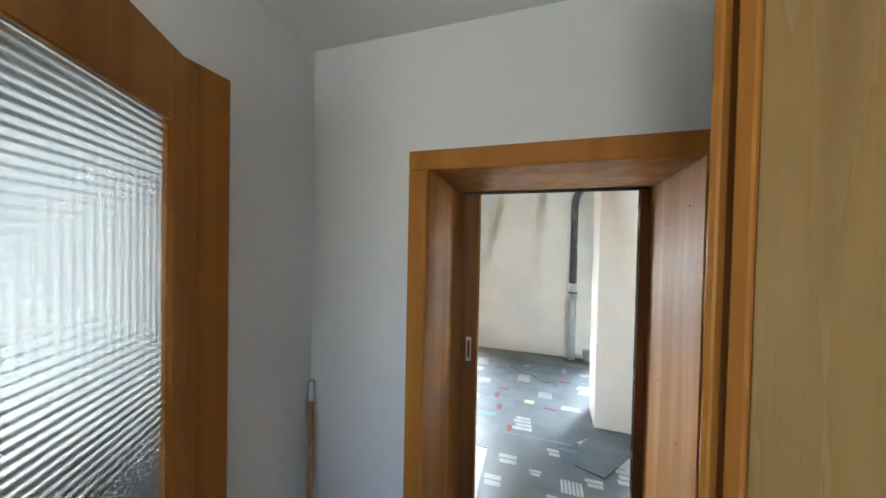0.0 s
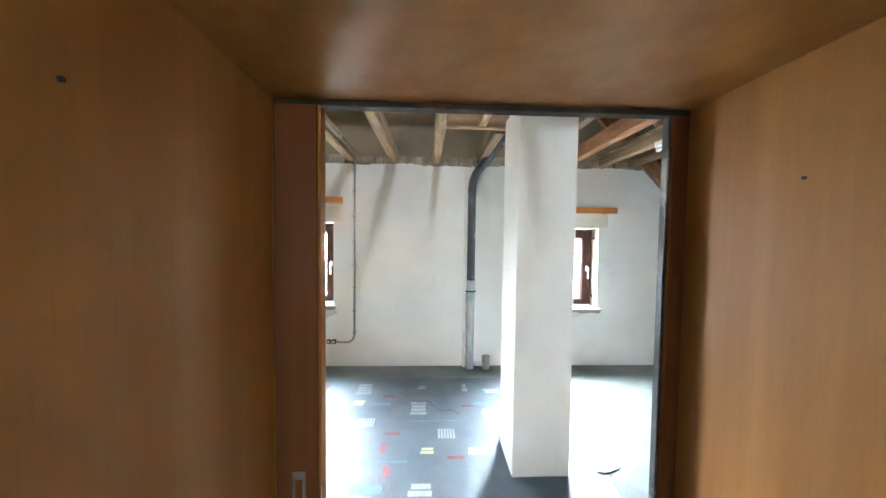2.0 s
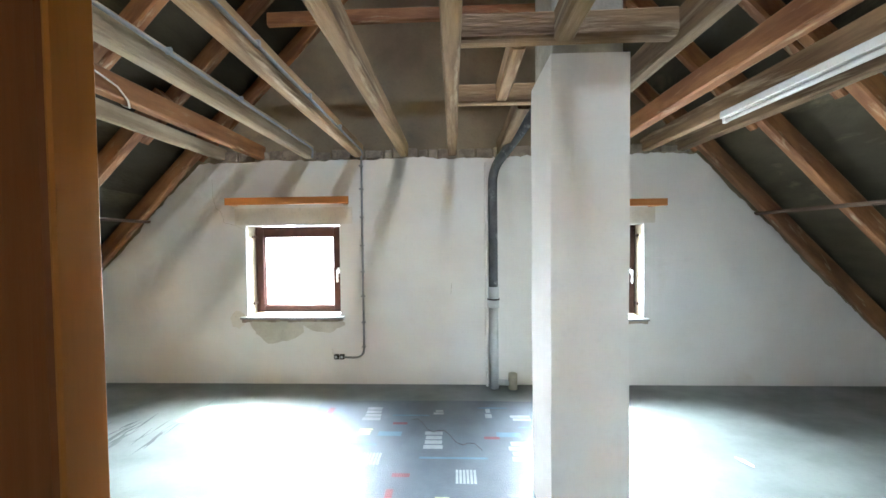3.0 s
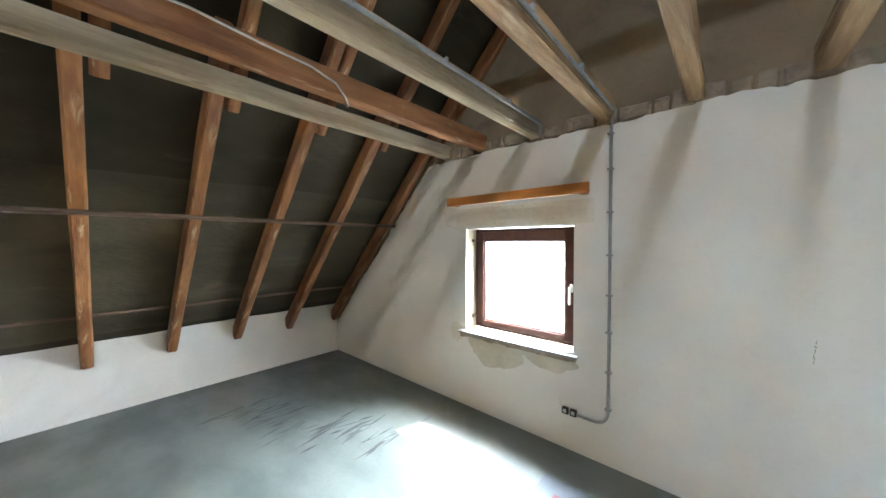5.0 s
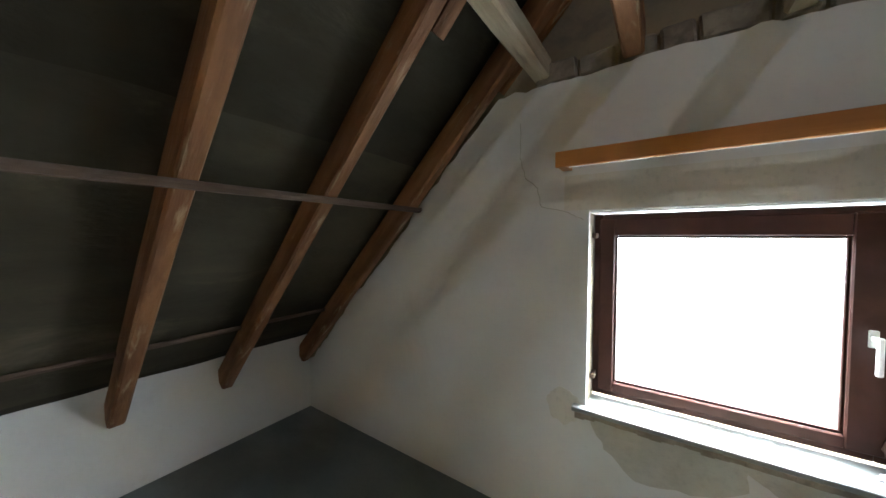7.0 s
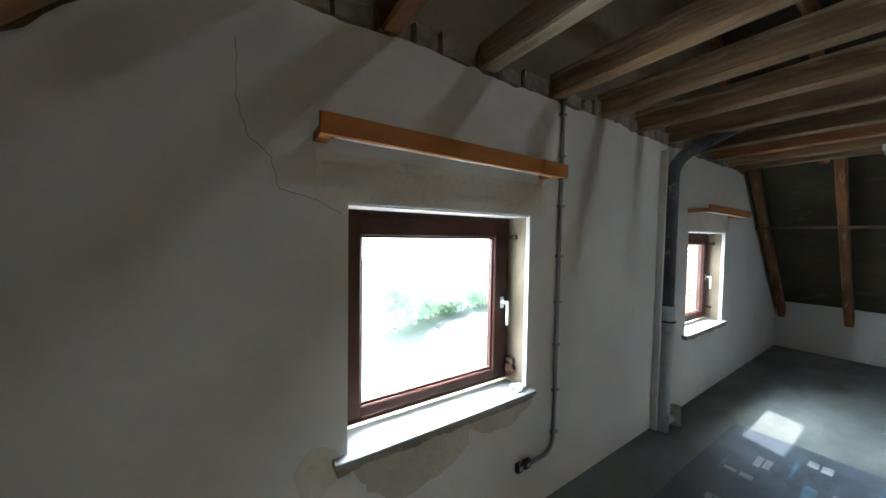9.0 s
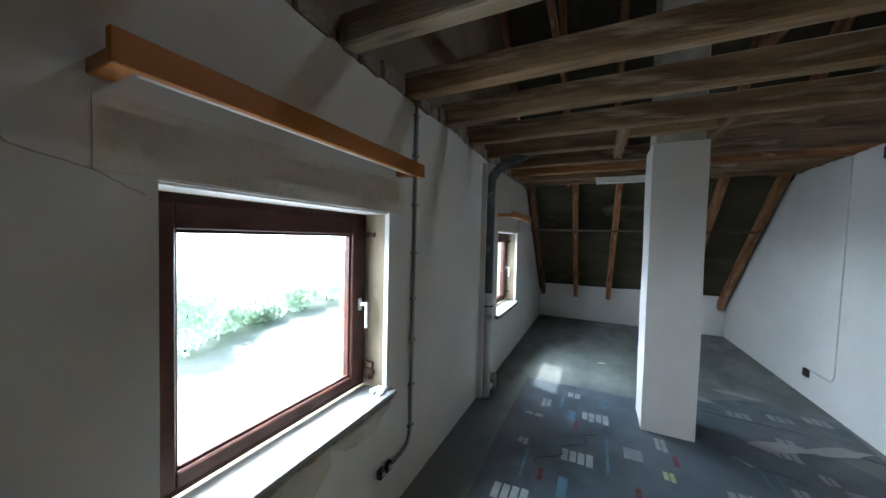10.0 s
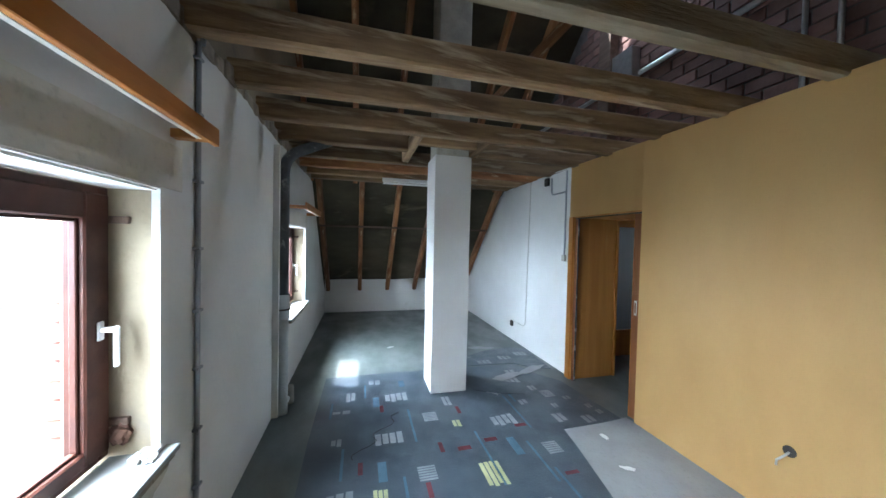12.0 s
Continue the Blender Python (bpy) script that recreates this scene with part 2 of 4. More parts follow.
def timber(length, w, h, seed, rough=0.006, steps=None):
    """A hewn beam along local x, its underside at z = 0, centred on y."""
    bm = bmesh.new()
    n = steps or max(4, int(length / 0.16))
    rings = []
    for i in range(n + 1):
        x = length * i / n
        o = Vector((x * 1.7 + seed * 13.1, seed * 3.7, 0))
        j = [noise.noise(o + Vector((0, k * 5.3, 0))) * rough for k in range(8)]
        c = 0.012
        sec = [(-w / 2 + c, 0), (w / 2 - c, 0), (w / 2, c), (w / 2, h - c), (w / 2 - c, h), (-w / 2 + c, h), (-w / 2, h - c), (-w / 2, c)]
        bow = noise.noise(Vector((x * 0.35, seed * 7.7, 2))) * rough * 2.0
        rings.append([bm.verts.new((x, y + j[k] + bow, z + j[(k + 3) % 8])) for k, (y, z) in enumerate(sec)])
    for a, b in zip(rings, rings[1:]):
        for k in range(8):
            bm.faces.new((a[k], a[(k + 1) % 8], b[(k + 1) % 8], b[k]))
    bm.faces.new(rings[0][::-1])
    bm.faces.new(rings[-1])
    return bm


def along(p0, p1, up=(0, 0, 1)):
    """The pose whose x runs from p0 to p1 and whose z is nearest to up."""
    p0, x = Vector(p0), (Vector(p1) - Vector(p0)).normalized()
    y = Vector(up).cross(x).normalized()
    z = x.cross(y)
    m = Matrix((x, y, z)).transposed().to_4x4()
    m.translation = p0
    return m


# ---- the plan ----
GABLE, SOUTH, HALL_N = 5.14, 1.86, 1.24
WEST, EAST = -4.47, 5.20
RIDGE_X, RIDGE_Z, PITCH = 0.37, 5.43, 1.03
ROOF_UP = 0.30
JOIST_Z = 2.60
WINDOWS = [(-1.902, -0.81, 0.79, 1.845), (1.53, 2.60, 0.76, 1.81)]


def under(x):
    """The height of the rafters' underside."""
    return RIDGE_Z - PITCH * abs(x - RIDGE_X)


def strips(x0, x1, step, bottom, top, y0, y1, holes, base_noise=0.0):
    """A wall along x between two planes, with holes (x0, x1, z0, z1) and a top that follows a function."""
    cuts = sorted({x0, x1, *[v for h in holes for v in h[:2]]})
    xs = []
    for a, b in zip(cuts, cuts[1:]):
        k = max(1, int(round((b - a) / step)))
        xs += [a + (b - a) * i / k for i in range(k)]
    xs.append(x1)
    bm = bmesh.new()

    def quad(*ps):
        bm.faces.new([bm.verts.new(p) for p in ps])

    for a, b in zip(xs, xs[1:]):
        mid = (a + b) / 2
        spans, lo = [], (bottom, bottom)
        for h in sorted(h for h in holes if h[0] <= mid <= h[1]):
            spans.append((lo, (h[2], h[2]), True))
            lo = (h[3], h[3])
        spans.append((lo, (top(a), top(b)), True))
        for (la, lb), (ha, hb), _ in spans:
            quad((a, y0, la), (b, y0, lb), (b, y0, hb), (a, y0, ha))
            quad((b, y1, lb), (a, y1, la), (a, y1, ha), (b, y1, hb))
            quad((a, y0, ha), (b, y0, hb), (b, y1, hb), (a, y1, ha))
            quad((a, y0, la), (a, y1, la), (b, y1, lb), (b, y0, lb))
    for h in holes:
        for x in h[:2]:
            quad((x, y0, h[2]), (x, y1, h[2]), (x, y1, h[3]), (x, y0, h[3]))
    for x in (x0, x1):
        quad((x, y0, bottom), (x, y1, bottom), (x, y1, top(x)), (x, y0, top(x)))
    bmesh.ops.remove_doubles(bm, verts=bm.verts, dist=0.0004)
    return bm


# ---- structure ----
thing("floor", boxed(WEST - 0.3, EAST + 0.3, -2.2, GABLE + 0.2, -0.2, 0.0), SCREED,
      "worn grey-green painted screed floor of the attic", "floor", kind="structure")

core_holes = [(a - 0.0, b + 0.0, c - 0.03, d) for a, b, c, d in WINDOWS]
thing("wall_north", strips(WEST - 0.3, EAST + 0.3, 0.6, -0.2, lambda x: under(x) + ROOF_UP - 0.01, GABLE + 0.03, GABLE + 0.32, core_holes), RENDER,
      "unpainted brown rendered gable wall above the beams", "wall", kind="structure")


def plaster_top(x):
    n = noise.noise(Vector((x * 3.1, 1.3, 0))) * 0.030 + noise.noise(Vector((x * 14.0, 4.1, 0))) * 0.024
    return min(2.575 + n, under(x) + 0.02 + n * 1.5)


thing("plaster_north", strips(WEST, EAST, 0.035, 0.0, plaster_top, GABLE, GABLE + 0.03, [(a, b, c - 0.03, d) for a, b, c, d in WINDOWS]), WHITE,
      "dirty white plaster on the gable wall, broken off along the beams", "wall", kind="structure")

# broken masonry between the plaster's upper edge and the bare gable
bm = bmesh.new()
x = -2.2
while x < 3.05:
    w = random.uniform(0.10, 0.26)
    h = random.uniform(0.06, 0.10)
    o = len(bm.verts)
    box(bm, x, x + w - 0.012, GABLE + random.uniform(-0.012, 0.01), GABLE + 0.05, 2.575 + random.uniform(-0.02, 0.012), 2.60 + h, 0.012)
    x += w
for v in bm.verts:
    v.co += Vector([noise.noise(v.co * 9 + Vector((k * 7, 0, 0))) * 0.014 for k in range(3)])
thing("masonry_edge", bm, RUBBLE, "crumbling masonry edge above the broken plaster", "wall", kind="structure")

# south wall: white part east of the door, ochre boards on the door side
DOOR = (0.07, 1.02, 0.0, 1.98)
south_top = lambda x: min(2.62, under(x) + ROOF_UP - 0.02)
thing("wall_south", strips(WEST - 0.3, EAST + 0.3, 0.5, -0.1, south_top, HALL_N + 0.0, SOUTH - 0.06, [(DOOR[0] - 0.02, DOOR[1] + 0.02, -0.1, DOOR[3] + 0.02)]), CORRIDOR,
      "thick plastered wall between corridor and attic", "wall", kind="structure")
thing("plaster_south", strips(1.115, EAST, 0.08, 0.0, lambda x: min(2.61 + noise.noise(Vector((x * 8, 0, 0))) * 0.01, under(x) + 0.02), SOUTH - 0.06, SOUTH - 0.04, []), WHITE,
      "white plastered attic wall with a stained lower edge", "wall", kind="structure")
ochre = base("panel_wall", (-1.5, SOUTH, 0), "ochre yellow smooth board cladding of the attic wall", "wall", kind="structure")
seams = [WEST, -3.25, -2.0, -0.75, 0.07]
for a, b in zip(seams, seams[1:]):
    part("panel", boxed(a + 0.0002, b - 0.0002, SOUTH - 0.06, SOUTH, 0.0, min(2.62, under(a) + 0.03) if a < -3 else 2.62), OCHRE, ochre)
part("panel", boxed(0.07, 1.115, SOUTH - 0.06, SOUTH, 1.995, 2.62, 0.002), OCHRE, ochre)
part("jamb_strip", boxed(1.035, 1.115, SOUTH - 0.058, SOUTH + 0.012, 0.0, 1.993, 0.003), VENEER, ochre, "orange wooden door jamb strip")

for name, xa, xb, lab in (("wall_west", WEST - 0.25, WEST, "low white knee wall under the roof slope"), ("wall_east", EAST, EAST + 0.25, "low white knee wall under the far roof slope")):
    bm = bmesh.new()
    box(bm, xa, xb, SOUTH - 0.06, GABLE, 0.0, 0.80)
    thing(name, bm, WHITE, lab, "wall", kind="structure")

# roof skin: overlapping lengths of felt, with a roof window in the east slope
for side, name in ((-1, "roof_west"), (1, "roof_east")):
    roof = base(name, (RIDGE_X + side * 2.5, 3, 2.8), "dark roofing felt laid in overlapping lengths over rafters", "roof", kind="structure")
    n_strips, span = 8, 5.35
    for i in range(n_strips):
        bm = bmesh.new()
        d0, d1 = span * i / n_strips, span * (i + 1) / n_strips + 0.06
        hole = side == 1 and i == 0
        for ya, yb in ([(-2.2, 1.75), (2.35, GABLE + 0.4)] if hole else [(-2.2, GABLE + 0.4)]):
            nx, ny = 8, max(2, int((yb - ya) / 0.10))
            grid = []
            for a in range(nx + 1):
                row = []
                for b in range(ny + 1):
                    d, y = d0 + (d1 - d0) * a / nx, ya + (yb - ya) * b / ny
                    sag = 0.022 * noise.noise(Vector((d * 2.2, y * 1.8, side * 5 + i * 3))) + 0.010 * noise.noise(Vector((d * 7, y * 3.5, i))) + 0.032 * a / nx
                    xx = RIDGE_X + side * d
                    row.append(bm.verts.new((xx, y, RIDGE_Z - PITCH * d + ROOF_UP - sag)))
                grid.append(row)
            for a in range(nx):
                for b in range(ny):
                    bm.faces.new((grid[a][b], grid[a][b + 1], grid[a + 1][b + 1], grid[a + 1][b])).smooth = True
        part("felt_length", bm, FELT, roof)
    bm = bmesh.new()
    q = [(RIDGE_X - side * 0.1, -2.3), (RIDGE_X + side * 5.6, -2.3)]
    for ya, yb, da, db in (((-2.3, 1.75, -0.05, 5.6), (2.35, 5.6, -0.05, 5.6), (1.75, 2.35, 0.67, 5.6)) if side == 1 else ((-2.3, 5.6, -0.05, 5.6),)):
        vs = []
        for y in (ya, yb):
            for d in (da, db):
                for up in (0.06, 0.14):
                    vs.append(bm.verts.new((RIDGE_X + side * d, y, RIDGE_Z - PITCH * d + ROOF_UP + up)))
        for f in ((0, 1, 3, 2), (4, 6, 7, 5), (0, 4, 5, 1), (2, 3, 7, 6), (0, 2, 6, 4), (1, 5, 7, 3)):
            bm.faces.new([vs[k] for k in f])
    part("roof_covering", bm, BRICKRED, roof)

# brick party wall above the south wall
brick_wall = thing("wall_brick", strips(-3.3, 4.0, 0.6, 2.5, lambda x: under(x) + ROOF_UP - 0.03, 1.30, 1.50, []), MORTAR,
                   "brown brick wall with smeared mortar above the attic wall", "wall", kind="structure")

# corridor shell
thing("wall_corridor_west", boxed(-0.63, -0.51, 0.83, HALL_N, 0, 2.56), CORRIDOR, "white corridor wall beside the glazed door", "wall", kind="structure")
bm = boxed(-0.63, -0.51, -2.1, -0.18, 0, 2.56)
box(bm, -0.63, -0.51, -0.18, 0.83, 2.10, 2.56)
thing("wall_corridor_west_rest", bm, CORRIDOR, "white corridor wall around the glazed door", "wall", kind="structure")
bm = boxed(1.55, 1.70, -2.1, -0.07, 0, 2.56)
box(bm, 1.55, 1.70, -0.07, 0.83, 2.06, 2.56)
box(bm, 1.55, 1.70, 0.83, HALL_N, 0, 2.56)
thing("wall_corridor_east", bm, CORRIDOR, "white corridor wall around a glazed door", "wall", kind="structure")
# unseen end wall; its opening is only made for the fill lamp
thing("wall_corridor_south", strips(-3.2, 2.9, 1.0, 0, lambda x: 2.56, -2.2, -2.1, [(-0.02, 0.92, 0.88, 2.12)]), CORRIDOR, "plain corridor end wall", "wall", kind="structure")
bm = boxed(-1.6, -1.5, -2.1, 0.14, 0, 2.56)
box(bm, -1.6, -1.5, 1.18, HALL_N, 0, 2.56)
box(bm, -1.6, -1.5, 0.14, 1.18, 0, 0.82)
box(bm, -1.6, -1.5, 0.14, 1.18, 2.18, 2.56)
thing("wall_room_west", bm, CORRIDOR, "white wall of the side room", "wall", kind="structure")
thing("wall_room_east", boxed(2.8, 2.9, -2.1, HALL_N, 0, 2.56), CORRIDOR, "white wall of the room beyond the corridor", "wall", kind="structure")
thing("ceiling", boxed(-3.2, 2.9, -2.2, HALL_N, 2.56, 2.62), CORRIDOR, "plain white corridor ceiling", "ceiling", kind="structure")

# door lining and casing towards the corridor
lining = base("door_frame", (0.55, HALL_N, 0), "orange-brown veneered deep door lining with a flat casing", "door frame", kind="structure")
part("casing_left", boxed(-0.012, 0.068, HALL_N - 0.022, HALL_N, 0, 1.975, 0.003), VENEER, lining)
part("casing_right", boxed(1.012, 1.10, HALL_N - 0.022, HALL_N, 0, 1.975, 0.003), VENEER, lining)
part("casing_head", boxed(-0.012, 1.10, HALL_N - 0.0225, HALL_N, 1.9755, 2.055, 0.003), VENEER, lining)
part("inner_bead", boxed(1.008, 1.022, HALL_N - 0.032, HALL_N + 0.01, 0, 1.985, 0.003), VENEER, lining)
part("inner_bead", boxed(0.060, 0.072, HALL_N - 0.030, HALL_N + 0.01, 0, 1.985, 0.003), VENEER, lining)
part("inner_bead", boxed(0.0725, 1.0075, HALL_N - 0.032, HALL_N + 0.01, 1.972, 1.984, 0.003), VENEER, lining)
part("lining_left", boxed(0.052, 0.070, HALL_N + 0.011, 1.795, 0, 1.98), LINING, lining)
part("lining_right", boxed(1.022, 1.040, HALL_N + 0.011, SOUTH - 0.004, 0, 1.98), LINING, lining)
part("lining_head", boxed(0.052, 1.04, HALL_N + 0.011, SOUTH - 0.004, 1.9803, 1.998), LINING, lining)
part("stop_right", boxed(0.980, 1.0215, 1.815, 1.845, 0, 1.966, 0.002), DARKVENEER, lining, "dark red-brown stop strip")
part("seal", boxed(0.974, 0.9798, 1.822, 1.842, 0, 1.966, 0.001), PIPEDARK, lining, "thin grey sealing lip")
part("stop_head", boxed(0.072, 1.0215, 1.815, 1.845, 1.967, 1.98, 0.002), DARK, lining, "dark rubber stop")
# screw holes are solid discs, the shade inside given by dark colour
for y, z in ((1.41, 0.94), (1.36, 1.83), (1.58, 1.78), (1.62, 1.10)):
    part("nail_hole", tubed([(1.019, y, z), (1.023, y, z)], 0.003, 8), DARK, lining, "small dark screw hole")
part("nail_hole", tubed([(0.069, 1.40, 1.82), (0.073, 1.40, 1.82)], 0.003, 8), DARK, lining, "small dark screw hole")

slider = base("sliding_door", (0.1, 1.83, 0), "dark red-brown sliding door slid almost fully into its wall pocket", "door")
# end face of the dark leaf; lighter veneer paints the window light on it
part("leaf_edge", boxed(0.1662, 0.172, 1.801, 1.837, 0.012, 1.964, 0.002), VENEER, slider, "veneered leading edge, window light on it painted as a paler tone")
part("leaf", boxed(0.071, 0.166, 1.800, 1.838, 0.012, 1.965, 0.003), DARKVENEER, slider)
for y0, y1, m in ((1.7965, 1.8005, "in"), (1.8375, 1.8415, "out")):
    pull = part("flush_pull", boxed(0.108, 0.138, y0, y1, 1.00, 1.14, 0.0015), STEEL, slider, "metal flush pull plate")
    part("recess", boxed(0.115, 0.131, y0 - 0.0008, y1 + 0.0008, 1.02, 1.12), DARKVENEER, pull)

# ---- windows ----


def window(index, x0, x1, z0, z1, tone):
    yf = GABLE + 0.152
    w = base(f"window_{index}", (x0, yf, z0), "dark red-brown wooden window with one bright pane and a white handle", "window", kind="structure")
    fx0, fx1, fz0, fz1 = x0 + 0.003, x1 - 0.003, z0 + 0.01, z1 - 0.01
    t, s, sb, s0, s1 = 0.045, 0.095, 0.056, 0.078, 0.111
    y0, y1 = yf + 0.015, yf + 0.08
    frame_ = part("window_frame", box(box(box(boxed(fx0, fx0 + t, y0, y1, fz0, fz1, 0.004), fx1 - t, fx1, y0, y1, fz0, fz1, 0.004),
                  fx0 + t, fx1 - t, y0, y1, fz1 - t, fz1, 0.004), fx0 + t, fx1 - t, y0, y1, fz0, fz0 + t, 0.004), MAHOGANY, w)
    a0, a1, b0, b1 = fx0 + 0.028, fx1 - 0.018, fz0 + 0.030, fz1 - 0.028
    bm = bmesh.new()
    box(bm, a0, a0 + s0, yf, y1 - 0.01, b0, b1, 0.006)
    box(bm, a1 - s1, a1, yf, y1 - 0.01, b0, b1, 0.006)
    box(bm, a0 + s0 - 0.002, a1 - s1 + 0.002, yf + 0.001, y1 - 0.012, b1 - s, b1, 0.006)
    box(bm, a0 + s0 - 0.002, a1 - s1 + 0.002, yf + 0.001, y1 - 0.012, b0, b0 + sb, 0.006)
    sash = part("sash", bm, MAHOGANY, w, "red-brown varnished sash")
    bead = bmesh.new()
    g0, g1, h0, h1 = a0 + s0, a1 - s1, b0 + sb, b1 - s
    for q in ((g0, g0 + 0.012, h0, h1), (g1 - 0.012, g1, h0, h1), (g0 + 0.012, g1 - 0.012, h0, h0 + 0.012), (g0 + 0.012, g1 - 0.012, h1 - 0.012, h1)):
        box(bead, q[0], q[1], yf + 0.018, yf + 0.040, q[2], q[3], 0.003)
    part("glazing_bead", bead, MAHOGANY, sash)
    pane = part("pane", boxed(g0, g1, yf + 0.042, yf + 0.048, h0, h1), CLEAR, sash, "clear window pane")
    pane.visible_shadow = False
    hx, hz = a1 - 0.05, (z0 + z1) / 2 - 0.05
    handle = part("handle", box(boxed(hx - 0.014, hx + 0.014, yf - 0.008, yf + 0.001, hz, hz + 0.07, 0.003), hx - 0.009, hx + 0.009, yf - 0.045, yf - 0.006, hz + 0.03, hz + 0.048, 0.003), ENAMEL, w, "white window handle")
    part("lever", boxed(hx - 0.009, hx + 0.011, yf - 0.060, yf - 0.044, hz - 0.10, hz + 0.052, 0.005), ENAMEL, handle)
    for xx, zz in ((x0 + 0.004, z1 - 0.13), (x0 + 0.004, z0 + 0.13), (x1 - 0.016, z1 - 0.13), (x1 - 0.016, z0 + 0.14)):
        part("fixing_lug", boxed(xx - 0.004, xx + 0.020, yf - 0.055, yf + 0.02, zz - 0.014, zz + 0.014, 0.003), LATH, w, "brown metal fixing lug")
    # white rim of plaster above the frame, sill and patched mortar below it
    part("reveal_rim", boxed(x0 + 0.002, x1 - 0.002, GABLE + 0.012, yf + 0.014, z1 - 0.009, z1 - 0.001), WHITE, w)
    bm = boxed(x0 - 0.065, x1 + 0.045, GABLE - 0.05, yf + 0.02, z0 - 0.028, z0 - 0.002, 0.004)
    part("window_sill", bm, STONE, w, "pale grey stone sill")
    bm = bmesh.new()
    xs = [x0 - 0.05 + (x1 - x0 + 0.08) * i / 24 for i in range(25)]
    for i, (a, b) in enumerate(zip(xs, xs[1:])):
        d = 0.028 + 0.020 * noise.noise(Vector((a * 9, index * 4, 0)))
        box(bm, a, b, GABLE - 0.038 + 0.012 * noise.noise(Vector((a * 7, 3, 0))), GABLE + 0.002, z0 - 0.028 - d, z0 - 0.0285)
    part("mortar_bed", bm, RUBBLE, w, "crumbling mortar bed under the sill")
    return w


for i, h in enumerate(WINDOWS):
    window(i + 1, *h, 0)


def patch(name, cx, cz, rx, rz, seed, mat, label, y, cut=None, thick=0.004):
    """A flat plaster patch with an uneven outline on the gable wall."""
    bm = bmesh.new()
    ring = []
    for k in range(40):
        a = k * math.tau / 40
        r = 1 + 0.28 * noise.noise(Vector((math.cos(a) * 1.7, math.sin(a) * 1.7, seed * 5.1))) + 0.08 * noise.noise(Vector((math.cos(a) * 6, math.sin(a) * 6, seed)))
        x, z = cx + rx * r * math.cos(a), cz + rz * r * math.sin(a)
        ring.append((x, min(z, cut) if cut else z))
    f = bm.faces.new([bm.verts.new((x, y - thick, z)) for x, z in ring])
    ex = bmesh.ops.extrude_face_region(bm, geom=[f])
    bmesh.ops.translate(bm, verts=[g for g in ex["geom"] if isinstance(g, bmesh.types.BMVert)], vec=(0, thick + 0.001, 0))
    return thing(name, bm, mat, label, "plaster patch", kind="structure")


patch("mortar_patch_1", -1.55, 0.70, 0.34, 0.21, 2, MORTARPATCH, "grey-beige mortar patch below the window sill", GABLE, 0.735)
patch("mortar_patch_2", -1.02, 0.70, 0.24, 0.10, 5, MORTARPATCH, "grey-beige mortar patch below the window sill", GABLE, 0.735, 0.006)
patch("mortar_patch_3", -2.02, 0.755, 0.085, 0.10, 9, CREAM, "round beige filler patch beside the sill", GABLE, None, 0.003)
patch("mortar_patch_4", 2.1, 0.70, 0.42, 0.07, 7, CREAM, "pale mortar patch below the window sill", GABLE, 0.70)
thing("lintel_plaster_1", boxed(-2.03, -0.66, GABLE - 0.004, GABLE + 0.001, 1.852, 2.04), CREAM, "cream plaster band over the window", "plaster patch", kind="structure")
thing("lintel_plaster_2", boxed(1.47, 2.72, GABLE - 0.004, GABLE + 0.001, 1.816, 1.99), CREAM, "cream plaster band over the window", "plaster patch", kind="structure")


def crack(name, pts, width):
    """A hairline crack along a jagged line on the gable wall."""
    bm = bmesh.new()
    line = []
    for (xa, za), (xb, zb) in zip(pts, pts[1:]):
        for i in range(6):
            t = i / 6
            line.append((xa + (xb - xa) * t + 0.012 * noise.noise(Vector((xa * 9, za * 9, i * 1.7))), za + (zb - za) * t))
    line.append(pts[-1])
    rows = [(bm.verts.new((x - width / 2, GABLE - 0.0015, z - width / 2)), bm.verts.new((x + width / 2, GABLE - 0.0015, z + width / 2))) for x, z in line]
    for a, b in zip(rows, rows[1:]):
        bm.faces.new((a[0], a[1], b[1], b[0]))
    return thing(name, bm, CEMENT, "fine crack in the white plaster beside the window", "crack", kind="structure")


crack("plaster_crack_2", [(0.469, 1.17), (0.466, 1.11), (0.459, 1.04)], 0.004)
crack("plaster_crack", [(-2.29, 2.38), (-2.29, 2.18), (-2.25, 2.05), (-2.18, 1.99), (-2.16, 1.88), (-2.03, 1.85), (-1.93, 1.8)], 0.003)


def pelmet(x0, x1, z0, z1, depth, label):
    p = base("curtain_board", ((x0 + x1) / 2, GABLE - depth, z0), label, "curtain board")
    part("front_board", boxed(x0, x1, GABLE - depth, GABLE - depth + 0.022, z0, z1, 0.003), PINE, p)
    for a in (x0 + 0.0, x1 - 0.10):
        part("bracket", boxed(a + 0.005, a + 0.055, GABLE - depth + 0.0225, GABLE, z0 + 0.004, z0 + 0.042, 0.003), PINE, p)
    part("curtain_rail", boxed(x0 + 0.06, x1 - 0.11, GABLE - depth + 0.024, GABLE - depth + 0.042, z0 + 0.001, z0 + 0.014), ENAMEL, p, "white plastic curtain rail")


pelmet(-2.045, -0.655, 2.065, 2.145, 0.145, "orange varnished wooden curtain board above the window")
pelmet(1.47, 2.735, 1.985, 2.06, 0.19, "orange varnished wooden curtain board above the second window")

